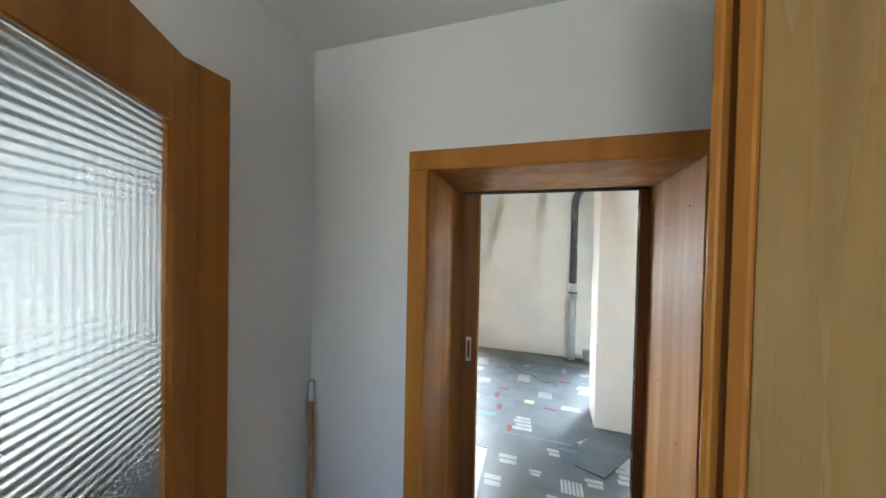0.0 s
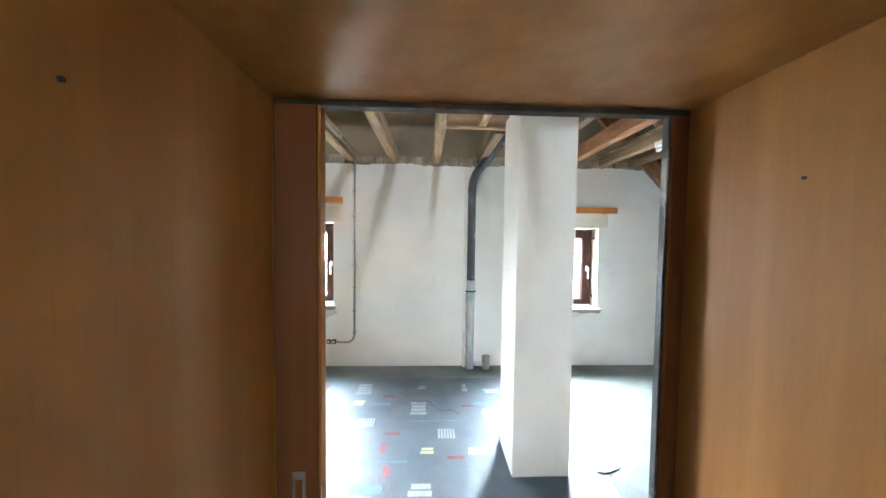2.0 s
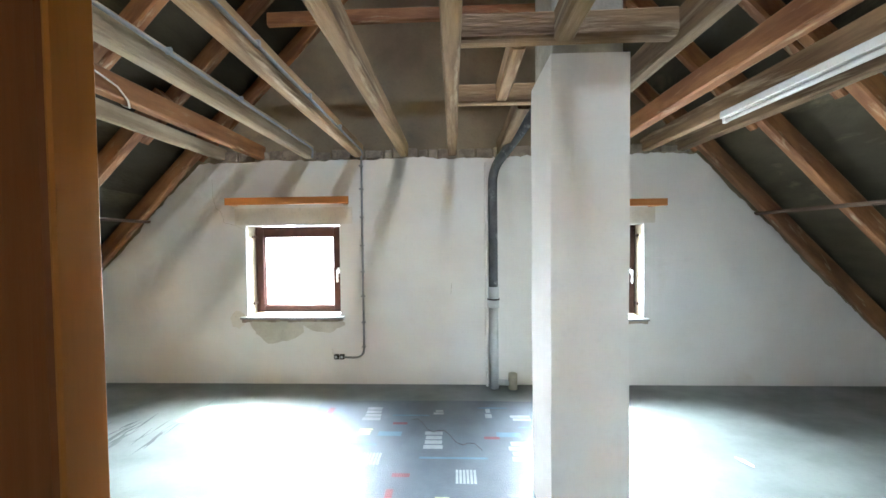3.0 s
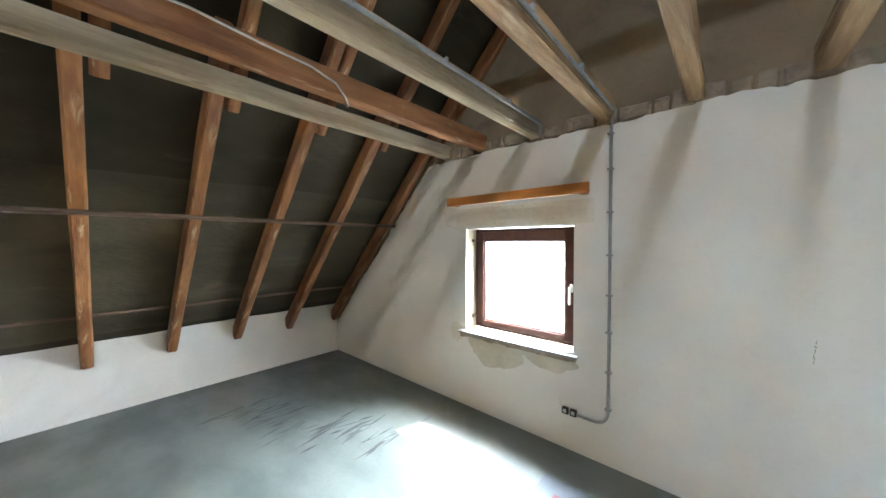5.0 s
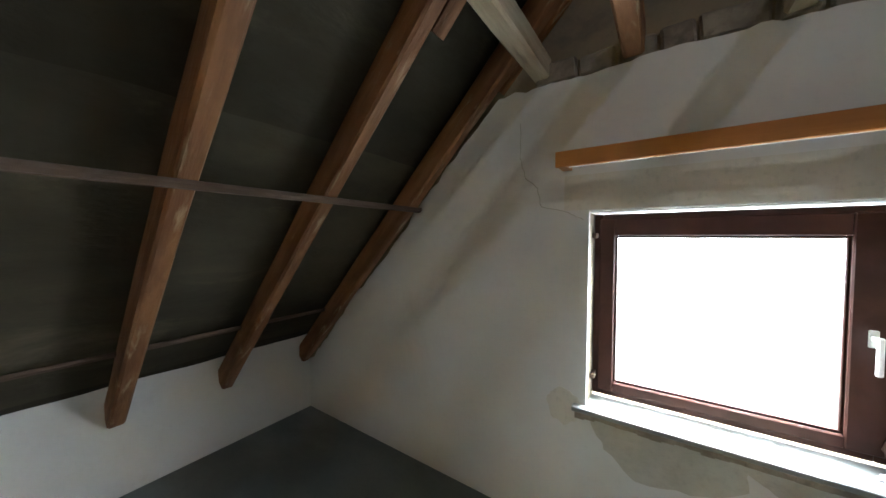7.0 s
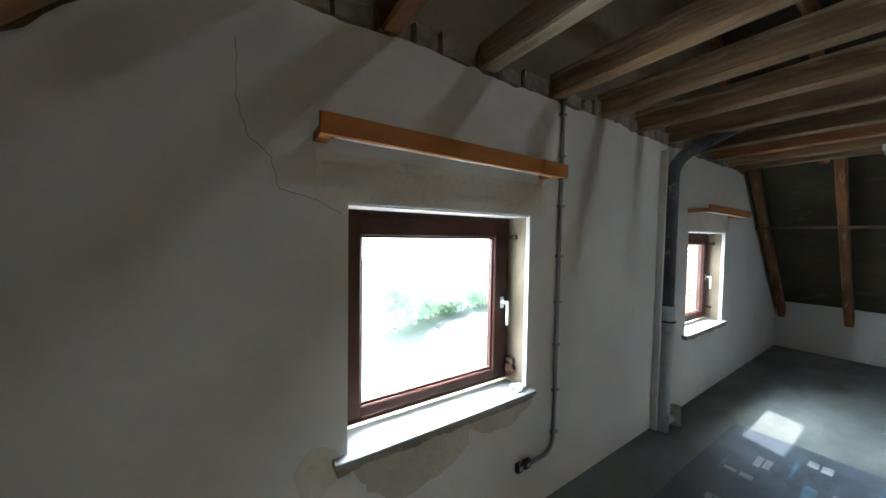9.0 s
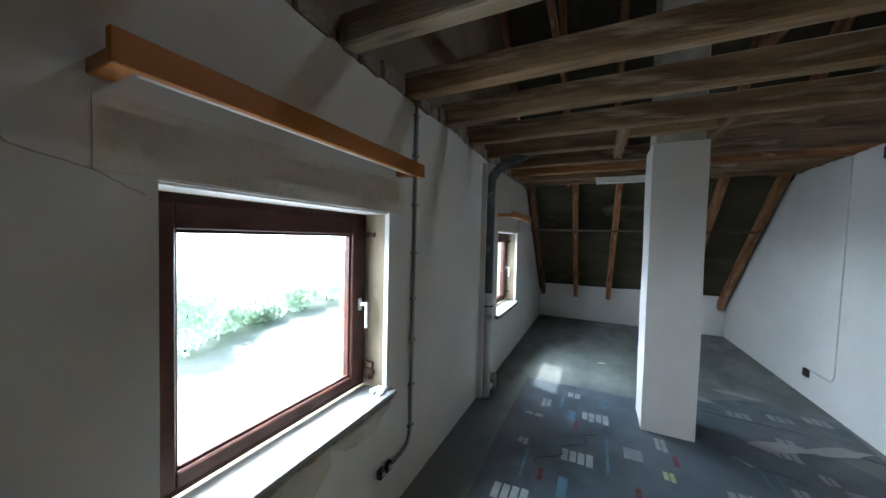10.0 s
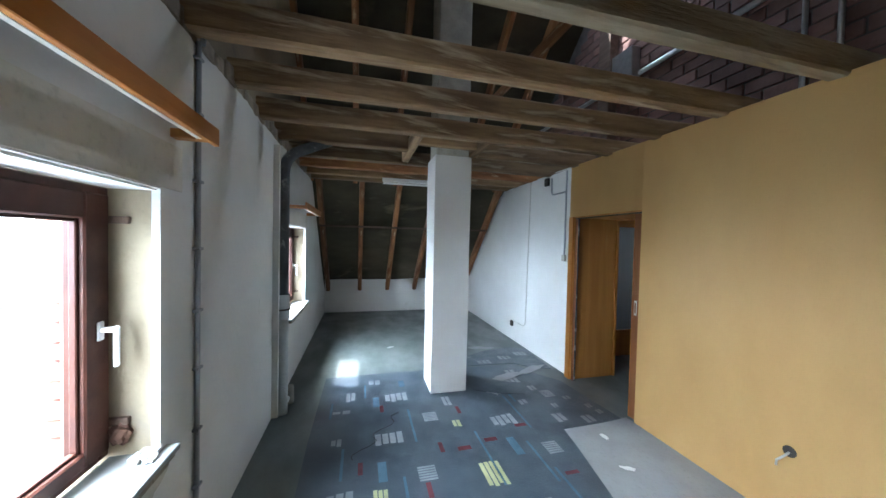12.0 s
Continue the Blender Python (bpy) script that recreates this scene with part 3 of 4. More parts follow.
bm = bmesh.new()
bmesh.ops.create_icosphere(bm, subdivisions=3, radius=1.0)
for v in bm.verts:
    v.co *= 1 + 0.45 * noise.noise(v.co * 1.9) + 0.2 * noise.noise(v.co * 5)
    v.co = Vector((-0.825 + v.co.x * 0.022, 5.265 + v.co.y * 0.036, 0.885 + v.co.z * 0.042))
thing("foam_lump", bm, material("old_foam", (0.085, 0.037, 0.02), (0.05, 0.022, 0.012), 9, 0.9, 0.6, 60), "brown lump of old mounting foam beside the window", "foam")
bm = bmesh.new()
for k in range(26):
    c = Vector((-0.80 - random.random() * 0.09, 5.13 + random.random() * 0.08, 0.795))
    q = random.uniform(0.004, 0.014)
    box(bm, c.x - q, c.x + q, c.y - q, c.y + q, c.z - 0.004, c.z + q, 0.002)
tagged(thing("plaster_crumbs", bm, WHITE, "white plaster crumbs on the window sill", "debris"), kind="stuff")

# ---- timbers ----
joist_x = [-2.17, -1.72, -1.145, -0.58, -0.05, 0.49, 1.04, 1.63, 2.16, 2.62, 3.00]
for k, x in enumerate(joist_x):
    spans = [(1.34, 3.13), (3.91, GABLE + 0.06)] if abs(x - 1.04) < 0.1 else [(1.34, GABLE + 0.06)]
    for a, b in spans:
        h = 0.155 if k else 0.13
        red = k in (1, 8)
        thing("ceiling_joist", timber(b - a, 0.095, h, k + a), RAFTER if red else PALEJOIST if k in (0, 2) else JOIST,
              "reddish-brown old ceiling joist, open to the roof" if red else "weathered grey-brown old ceiling joist, open to the roof",
              "beam", "open ceiling joists", at=along((x + 0.02 * math.sin(k * 3), a, JOIST_Z + 0.006 * math.sin(k * 5)), (x, b, JOIST_Z)))
for y, xa, xb, z in ((3.165, 0.535, 1.585, JOIST_Z + 0.02), (3.86, 0.535, 1.585, JOIST_Z + 0.015)):
    thing("trimmer_beam", timber(xb - xa, 0.085, 0.13, y), JOIST, "rough grey-brown trimmer beam beside the chimney", "beam", at=along((xa, y, z), (xb, y, z)))
thing("trimmer_beam", timber(0.60, 0.08, 0.13, 31), JOIST, "short rough beam beside the chimney", "beam", at=along((0.84, 3.22, JOIST_Z + 0.02), (0.84, 3.81, JOIST_Z + 0.02)))

ang = math.atan(PITCH)
rafter_y = [1.30, 1.91, 2.505, 3.12, 3.755, 4.385, 5.065]
for side in (-1, 1):
    nrm = (side * math.sin(ang), 0, math.cos(ang))
    for k, y in enumerate(rafter_y):
        if y < 1.85:
            continue
        foot = (RIDGE_X + side * (4.79 if side < 0 else 4.78), y, under(RIDGE_X + side * 4.79))
        tip_d = 2.42 if k % 2 else 2.27
        tip = (RIDGE_X + side * tip_d, y - 0.02, under(RIDGE_X + side * tip_d))
        L = (Vector(tip) - Vector(foot)).length
        thing("rafter", timber(L, 0.085, 0.15, k * 2.3 + side), RAFTER, "reddish-brown sawn rafter against the dark felt", "beam", "roof rafters", at=along(foot, tip, nrm))
        lo = (RIDGE_X + side * 2.78, y + 0.088, under(RIDGE_X + side * 2.78) + 0.02)
        hi = (RIDGE_X + side * 0.05, y + 0.088, under(RIDGE_X + side * 0.05) + 0.02)
        L = (Vector(hi) - Vector(lo)).length
        thing("rafter", timber(L, 0.075, 0.15, k * 1.9 + side * 4), RAFTER, "reddish-brown upper rafter spliced beside the lower one", "beam", "roof rafters", at=along(lo, hi, nrm))
    for d, s in ((3.415, 0.0), (4.42, 0.15)):
        if side == 1 and s:
            continue
        off = -0.02 if not s else 0.17
        p = Vector((RIDGE_X + side * d, SOUTH, under(RIDGE_X + side * d) + off))
        L = GABLE - SOUTH
        thing("roof_lath", timber(L, 0.045, 0.02, d, 0.002), LATH, "thin dark lath running across the rafters", "lath", "roof laths", at=along(p, p + Vector((0, L, 0)), nrm))
thing("ridge_board", timber(GABLE - 1.5, 0.05, 0.16, 77), RAFTER, "reddish-brown ridge board under the roof", "beam", at=along((RIDGE_X, 1.5, RIDGE_Z + 0.02), (RIDGE_X, GABLE, RIDGE_Z + 0.02)))
for y in (2.58, 4.45):
    thing("collar_tie", timber(3.2, 0.05, 0.12, y * 3), RAFTER, "reddish-brown collar tie high in the roof", "beam", at=along((RIDGE_X - 1.55, y, 3.62), (RIDGE_X + 1.55, y, 3.62)))

# ---- chimney pillar ----
bm = boxed(1.0, 1.4, 3.21, 3.61, 0.0, 2.585)
bmesh.ops.subdivide_edges(bm, edges=bm.edges[:], cuts=14, use_grid_fill=True)
for v in bm.verts:
    n = noise.noise(v.co * 2.3) * 0.006
    v.co += Vector((n, noise.noise(v.co * 2.3 + Vector((9, 0, 0))) * 0.006, 0))
thing("chimney_pillar", bm, WHITE, "white plastered square chimney pillar standing on the floor", "pillar", kind="structure")
thing("chimney_stack", boxed(1.02, 1.38, 3.23, 3.59, 2.585, 4.9, 0.01), CEMENT, "grey cement chimney stack above the beams", "chimney", kind="structure")

# ---- pipes and electrics ----
drain = base("drain_pipe", (0.93, 5.075, 0), "grey plastic drain pipe with a tarred iron upper length", "pipe")
part("lower_pipe", tubed([(0.93, 5.07, 0.0), (0.93, 5.07, 0.93)], 0.052, 20), PIPEGREY, drain)
part("socket", tubed([(0.93, 5.07, 0.90), (0.93, 5.07, 1.13)], 0.060, 20), PIPEGREY, drain)
part("collar", tubed([(0.93, 5.07, 0.985), (0.93, 5.07, 1.0)], 0.067, 20), DARK, drain, "black sealing ring")
part("upper_pipe", tubed(bend((0.93, 5.07, 1.12), (0.93, 5.07, 2.42), (1.30, 4.35, 2.86), 0.16), 0.05, 20), PIPEDARK, drain, "tarred iron pipe with plaster spatters")
stub = part("floor_branch", tubed([(0.93, 5.07, 0.06), (1.10, 5.06, 0.06)], 0.032, 14), PIPEGREY, drain)
part("cap", tubed([(1.135, 5.05, 0.0), (1.135, 5.05, 0.05), (1.135, 5.052, 0.13), (1.135, 5.055, 0.165)], 0.05, 14), CEMENT, stub, "dirty pipe end cap")
bm = boxed(0.845, 0.872, GABLE - 0.055, GABLE + 0.001, 0.0, 2.50, 0.004)
thing("plaster_ledge", bm, WHITE, "ragged plaster edge beside the drain pipe", "wall", kind="structure")

cond = base("conduit", (-0.545, GABLE - 0.014, 0.4), "grey surface conduit with clips, bent towards the socket", "conduit")
pts = bend((-0.54, GABLE - 0.014, 2.58), (-0.545, GABLE - 0.014, 0.31), (-0.78, GABLE - 0.014, 0.315), 0.12)
part("tube", tubed(pts, 0.0115, 10), CONDUIT, cond)
for z in (0.44, 0.72, 1.02, 1.30, 1.60, 1.92, 2.24, 2.5):
    part("clip", boxed(-0.566, -0.522, GABLE - 0.030, GABLE, z - 0.007, z + 0.007, 0.002), CONDUIT, cond)
part("beam_run", tubed(bend((-0.54, GABLE - 0.03, 2.57), (-0.522, GABLE - 0.03, 2.66), (-0.515, 1.9, 2.68), 0.05), 0.0115, 10), CONDUIT, cond, "conduit along the joist")
for y in (4.4, 3.8, 3.2, 2.6):
    part("clip", boxed(-0.535, -0.500, y - 0.008, y + 0.008, 2.662, 2.698, 0.002), CONDUIT, cond)
second = base("conduit", (-1.09, 3, 2.7), "thin grey conduit along a ceiling joist", "conduit")
part("tube", tubed(bend((-1.1, GABLE - 0.02, 2.60), (-1.085, GABLE - 0.02, 2.70), (-1.085, 1.55, 2.72), 0.06), 0.011, 10), CONDUIT, second)
for y in (4.6, 3.9, 3.3, 2.7, 2.1):
    part("clip", boxed(-1.105, -1.068, y - 0.008, y + 0.008, 2.702, 2.738, 0.002), CONDUIT, second)

sock = base("wall_socket", (-0.82, GABLE, 0.33), "broken open double wall socket with bare wires", "socket")
for x in (-0.865, -0.80):
    part("box", boxed(x - 0.026, x + 0.026, GABLE - 0.03, GABLE, 0.295, 0.35, 0.004), DARK, sock)
    part("insert", boxed(x - 0.014, x + 0.014, GABLE - 0.036, GABLE - 0.0295, 0.31, 0.338, 0.003), STEEL, sock)
part("wire", tubed([(-0.88, GABLE - 0.03, 0.35), (-0.90, GABLE - 0.05, 0.38), (-0.885, GABLE - 0.055, 0.41), (-0.91, GABLE - 0.05, 0.43)], 0.003, 6), CABLEWHITE, sock)

cable = base("wall_cable", (2.3, 1.82, 0.3), "thin surface cable to a broken socket on white wall", "cable")
yw = SOUTH - 0.04
part("cord", tubed(bend((2.14, yw - 0.0 + 0.006, 2.6), (2.20, yw + 0.006, 0.33), (2.62, yw + 0.006, 0.33), 0.10), 0.006, 8), CABLEWHITE, cable)
part("socket_box", boxed(2.60, 2.68, yw, yw + 0.03, 0.24, 0.33, 0.006), DARK, cable, "rusty open socket box")
swi = base("light_switch", (1.22, 1.82, 1.48), "small surface switch with a grey conduit above it", "switch")
part("case", boxed(1.215, 1.275, yw, yw + 0.035, 1.44, 1.52, 0.006), CEMENT, swi)
part("riser", tubed([(1.245, yw + 0.014, 1.52), (1.235, yw + 0.014, 2.6)], 0.011, 10), CONDUIT, swi)
part("branch", tubed(bend((1.24, yw + 0.02, 2.33), (1.55, yw + 0.02, 2.33), (1.56, yw + 0.02, 2.56), 0.05), 0.011, 10), CONDUIT, swi)
part("junction_box", boxed(1.63, 1.72, yw, yw + 0.04, 2.47, 2.58, 0.008), DARK, swi)

lamp = base("fluorescent_light", (2.56, 3.5, 2.5), "white unlit fluorescent batten light under a joist", "ceiling light")
part("housing", boxed(2.535, 2.585, 2.87, 4.07, 2.545, 2.598, 0.005), ENAMEL, lamp)
part("tube", tubed([(2.56, 2.91, 2.522), (2.56, 4.03, 2.522)], 0.016, 14), ENAMEL, lamp)
for y in (2.885, 4.045):
    part("holder", boxed(2.545, 2.575, y - 0.012, y + 0.012, 2.505, 2.546, 0.003), ENAMEL, lamp)

outlet = base("wall_hole", (-1.03, SOUTH, 0.44), "dark cable hole with a pale wire end in ochre board", "cable outlet")
# no real hole: a dark disc paints its shaded inside
part("hole", tubed([(-1.03, SOUTH - 0.003, 0.45), (-1.03, SOUTH + 0.003, 0.45)], 0.033, 18), DARK, outlet)
part("wire", tubed([(-1.03, SOUTH, 0.445), (-1.02, SOUTH + 0.03, 0.42), (-0.99, SOUTH + 0.035, 0.38), (-0.985, SOUTH + 0.03, 0.345)], 0.006, 8), CABLEWHITE, outlet)

loose = base("loose_cable", (-1.8, 3.7, 2.75), "pale loose cable draped over the timbers", "cable")
part("cord", tubed([(-1.664, 1.95, 2.74), (-1.664, 2.3, 2.735), (-1.662, 2.6, 2.72), (-1.663, 2.85, 2.735), (-1.662, 3.15, 2.71), (-1.663, 3.4, 2.70), (-1.662, 3.55, 2.66), (-1.668, 3.62, 2.60), (-1.70, 3.66, 2.57), (-1.78, 3.70, 2.60), (-1.85, 3.72, 2.66)], 0.006, 8), CABLEWHITE, loose)
for k in range(4):
    c = base("roof_cable", (0, 1.7, 2.63), "pale cable lying on top of the wall", "cable", "cables on the wall head")
    part("cord", tubed([(-1.4 + k * 0.3 + s * 0.35, 1.66 + 0.03 * k + 0.02 * math.sin(s * 2 + k), 2.632 + 0.006 * k) for s in range(9)], 0.007, 8), CABLEWHITE, c)
run = base("steel_conduit", (0.5, 1.55, 3.2), "galvanised conduits on the brick wall", "conduit")
part("long_run", tubed([(-1.0, 1.53, 3.50), (3.2, 1.53, 3.50)], 0.024, 12), STEEL, run)
for x in (-0.83, -1.0):
    part("drop", tubed([(x, 1.53, 2.63), (x, 1.53, 4.0)], 0.015, 10), STEEL, run)
metal = base("sheet_box", (0.62, 1.55, 3.4), "bluish galvanised sheet metal box on brick wall", "metal box")
part("box", boxed(0.48, 0.76, 1.52, 1.64, 3.40, 3.78, 0.01), STEEL, metal)
thing("post", boxed(0.79, 0.97, 1.52, 1.64, 2.62, 4.7, 0.006), LATH, "dark timber post in front of the brick wall", "post")

# ---- corridor things ----
hinge = Vector((-0.50, 0.69, 0))
leafm = along(hinge, hinge + Vector((0.53, -0.85, 0)))
glazed = base("glazed_door", hinge, "orange-brown door standing ajar with a large ribbed glass pane", "door", at=leafm)
W, H = 0.86, 2.19
part("hinge_stile", boxed(0.0, 0.12, -0.02, 0.02, 0.01, H, 0.004), VENEER, glazed, local=True)
part("lock_stile", boxed(W - 0.12, W, -0.02, 0.02, 0.01, H, 0.004), VENEER, glazed, local=True)
part("top_rail", boxed(0.1205, W - 0.1205, -0.0195, 0.0195, H - 0.20, H, 0.004), VENEER, glazed, local=True)
part("bottom_rail", boxed(0.1205, W - 0.1205, -0.0195, 0.0195, 0.01, 0.40, 0.004), VENEER, glazed, local=True)


def ribbed_pane(w, h, n=None):
    """A pane whose face is pressed into level ribs."""
    bm = bmesh.new()
    rows, cols = int(h / 0.004), int(w / 0.006)
    grid = [[bm.verts.new((w * c / cols, -0.003 - 0.0013 * math.sin(math.tau * (h * r / rows) / 0.020) - 0.0004 * math.sin(math.pi * c / 2), h * r / rows)) for c in range(cols + 1)] for r in range(rows + 1)]
    for r in range(rows):
        for c in range(cols):
            bm.faces.new((grid[r][c], grid[r][c + 1], grid[r + 1][c + 1], grid[r + 1][c])).smooth = True
    rim = bmesh.ops.extrude_edge_only(bm, edges=[e for e in bm.edges if e.is_boundary])["geom"]
    for v in rim:
        if isinstance(v, bmesh.types.BMVert):
            v.co.y = 0.003
    bmesh.ops.edgeloop_fill(bm, edges=[e for e in rim if isinstance(e, bmesh.types.BMEdge) and e.is_boundary])
    return bm


pane = part("ribbed_pane", ribbed_pane(W - 0.24, H - 0.60), RIBBED, glazed, "ribbed obscured glass", local=True)
pane.location = (0.12, 0, 0.40)
pane.visible_shadow = False
casing = base("door_casing", (-0.50, 0.75, 0), "orange-brown flat door casing on the corridor wall", "door frame", kind="structure")
part("upright", boxed(-0.51, -0.485, 0.69, 0.808, 0, 2.10, 0.003), VENEER, casing)
part("upright", boxed(-0.51, -0.485, -0.28, -0.17, 0, 2.10, 0.003), VENEER, casing)
part("head", boxed(-0.51, -0.4845, -0.28, 0.808, 2.1005, 2.21, 0.003), VENEER, casing)

edge = Vector((0.776, 0.575, 0))
lm = along(edge, edge + Vector((0.6, -0.8, 0)))
side_door = base("panel_door", edge, "pale veneered tall door with orange edges standing open", "door", at=lm)
part("edge_lip", boxed(0.0, 0.014, -0.028, 0.02, 0.01, 2.30, 0.003), VENEER, side_door, local=True)
part("groove", boxed(0.014, 0.030, -0.010, 0.018, 0.01, 2.30), DARKVENEER, side_door, local=True)
part("stile", boxed(0.030, 0.053, -0.028, 0.02, 0.01, 2.30, 0.003), VENEER, side_door, local=True)
part("panel", boxed(0.053, 0.80, -0.020, 0.018, 0.01, 2.30, 0.002), PALEVENEER, side_door, local=True)

far = base("glazed_door", (1.55, 0.57, 0), "closed brown door with ribbed glass pane in the corridor", "door")
for n_, a, b, c, d in (("stile", -0.07, 0.04, 0.01, 2.05), ("stile", 0.72, 0.83, 0.01, 2.05), ("top_rail", 0.0405, 0.7195, 1.93, 2.05), ("bottom_rail", 0.0405, 0.7195, 0.01, 0.40)):
    part(n_, boxed(1.58, 1.62, a, b, c, d, 0.003), VENEER, far)
bm = ribbed_pane(0.68, 1.53)
bm.transform(Matrix.Translation((1.60, 0.04, 0.40)) @ Matrix.Rotation(radians(90), 4, "Z"))
far_pane = part("ribbed_pane", bm, RIBBED, far, "ribbed obscured glass")
far_pane.visible_shadow = False

broom = base("broom", (-0.47, 1.18, 0), "broom with orange wooden stick leaning in the corridor corner", "broom")
part("stick", tubed([(-0.40, 1.12, 0.06), (-0.475, 1.205, 0.95)], 0.0125, 12), BROOM, broom)
part("hanger", tubed([(-0.475, 1.205, 0.94), (-0.483, 1.213, 1.03)], 0.014, 12), ENAMEL, broom, "white plastic end cap")
part("head", boxed(-0.48, -0.32, 1.09, 1.15, 0.03, 0.075, 0.01), LATH, broom)
part("bristles", boxed(-0.475, -0.325, 1.095, 1.145, 0.0, 0.0305), DARK, broom)
pole = base("metal_pole", (-0.49, 1.2, 0), "thin grey metal pole leaning beside the broom", "pole")
part("rod", tubed([(-0.455, 1.16, 0.0), (-0.492, 1.215, 0.97)], 0.008, 10), STEEL, pole)

# ---- floor marks ----
marks = bmesh.new()
rnd = random.Random(5)
for k in range(70):
    x, y = rnd.uniform(-3.6, -2.0), 0
    y = 3.55 + 0.42 * (x + 3.6) + rnd.gauss(0, 0.16)
    L, w, a = rnd.uniform(0.14, 0.40), rnd.uniform(0.012, 0.034), radians(rnd.uniform(70, 110))
    d, n = Vector((math.cos(a), math.sin(a))), Vector((-math.sin(a), math.cos(a)))
    c = Vector((x, y))
    marks.faces.new([marks.verts.new((*p, 0.0012)) for p in (c - d * L / 2, c + n * w * 0.5, c + d * L / 2, c - n * w * 0.5)])
tagged(thing("brush_marks", marks, material("dark_smear", (0.075, 0.083, 0.08), (0.055, 0.06, 0.06), 5, 0.6, 0.1, 60), "dark dragged brush marks on the grey screed", "stain"), kind="stuff")

# ---- carpet ----


def sheet(name, pts, mat, label, z=0.006, lift=None):
    bm = bmesh.new()
    f = bm.faces.new([bm.verts.new((x, y, z)) for x, y in pts])
    ex = bmesh.ops.extrude_face_region(bm, geom=[f])
    bmesh.ops.translate(bm, verts=[g for g in ex["geom"] if isinstance(g, bmesh.types.BMVert)], vec=(0, 0, 0.0005 - z))
    return thing(name, bm, mat, label, "carpet")


carpet = sheet("carpet", [(-0.88, 2.80), (-0.55, 2.72), (-0.1, 2.62), (0.12, 2.58), (0.13, 2.2), (0.15, 1.93), (1.0, 2.0), (1.30, 2.22), (1.60, 2.30), (1.62, 3.0), (1.64, 3.9), (1.62, 4.74), (0.4, 4.76), (-0.86, 4.74)],
               CARPET, "dark blue-grey carpet remnant with printed blocks, lines, red dashes")
thing("bare_patch", boxed(-2.2, 0.16, SOUTH, 2.95, 0.0005, 0.003), PALESCREED, "pale bare screed along the ochre wall", "floor", kind="structure")


def bars(bm, x, y, w, h, n, z=0.0075):
    """A printed block of n bars along x or, for n below 0, along y."""
    k = abs(n)
    for i in range(k):
        if n > 0:
            y0 = y - h / 2 + h * i / k
            q = (x - w / 2 + 0.012 * math.sin(i * 9 + x * 31), x + w / 2 + 0.012 * math.sin(i * 7 + y * 13), y0, y0 + h / k * 0.78)
        else:
            x0 = x - w / 2 + w * i / k
            q = (x0, x0 + w / k * 0.72, y - h / 2, y + h / 2)
        bm.faces.new([bm.verts.new(p) for p in ((q[0], q[2], z), (q[1], q[2], z), (q[1], q[3], z), (q[0], q[3], z))])


prints = {"w": (PRINTWHITE, bmesh.new()), "b": (PRINTBLUE, bmesh.new()), "r": (PRINTRED, bmesh.new()), "y": (PRINTYELLOW, bmesh.new())}
for x, y in ((0.32, 4.12), (1.0, 3.99), (0.37, 3.06), (-0.28, 4.51), (1.15, 2.62)):
    bars(prints["w"][1], x, y, 0.15, 0.24, 4)
for x, y in ((0.57, 3.71), (-0.14, 3.88), (-0.08, 2.83), (-0.6, 3.2), (0.75, 2.35)):
    bars(prints["w"][1], x, y, 0.15, 0.13, -6)
for x, y, w, h in ((0.81, 3.49, 0.17, 0.09), (0.29, 2.51, 0.12, 0.12), (0.22, 2.25, 0.13, 0.12), (0.64, 2.71, 0.10, 0.10), (1.09, 4.45, 0.16, 0.10), (0.34, 4.54, 0.08, 0.09), (0.80, 4.53, 0.05, 0.18), (0.62, 2.2, 0.08, 0.09), (0.50, 2.42, 0.07, 0.07), (0.9, 2.45, 0.10, 0.09), (-0.5, 3.9, 0.15, 0.12), (1.4, 4.2, 0.12, 0.14), (1.35, 2.5, 0.12, 0.14), (-0.7, 4.3, 0.12, 0.1), (0.42, 2.08, 0.07, 0.07), (0.3, 2.05, 0.06, 0.07)):
    bars(prints["w"][1], x, y, w, h, 2)
for x, y, w, h, n in ((-0.25, 3.42, 0.22, 0.16, 4), (0.40, 3.50, 0.09, 0.08, 2), (-0.28, 4.22, 0.12, 0.1, 3)):
    bars(prints["y"][1], x, y, w, h, n)
for x, y, w, h in ((0.0, 3.13, 0.22, 0.09), (-0.05, 4.2, 0.2, 0.08), (-0.55, 3.62, 0.2, 0.1), (0.95, 4.2, 0.2, 0.08), (1.3, 3.9, 0.15, 0.08)):
    bars(prints["b"][1], x, y, w, h, 1)
for x, y, w in ((0.47, 3.9, 0.52), (-0.05, 3.38, 0.62), (0.07, 4.48, 0.34), (0.5, 2.86, 0.6), (-0.2, 3.0, 0.45), (-0.35, 4.05, 0.4), (0.85, 4.62, 0.3), (1.2, 4.3, 0.3), (0.9, 2.78, 0.5), (-0.5, 2.95, 0.4)):
    bars(prints["b"][1], x, y, w, 0.026, 1)
for x, y in ((-0.37, 2.87), (0.12, 3.72), (0.13, 3.30), (0.80, 4.15), (0.62, 3.42), (-0.71, 4.56), (0.0, 4.35), (0.25, 2.95), (-0.3, 3.9), (0.05, 3.55)):
    bars(prints["r"][1], x, y, 0.05, 0.14, 1) if int(x * 100) % 2 else bars(prints["r"][1], x, y, 0.13, 0.045, 1)
for key, nm in (("w", "white_print"), ("b", "blue_print"), ("r", "red_print"), ("y", "yellow_print")):
    ob = part(nm, prints[key][1], prints[key][0], carpet)
    tagged(ob, kind="stuff")

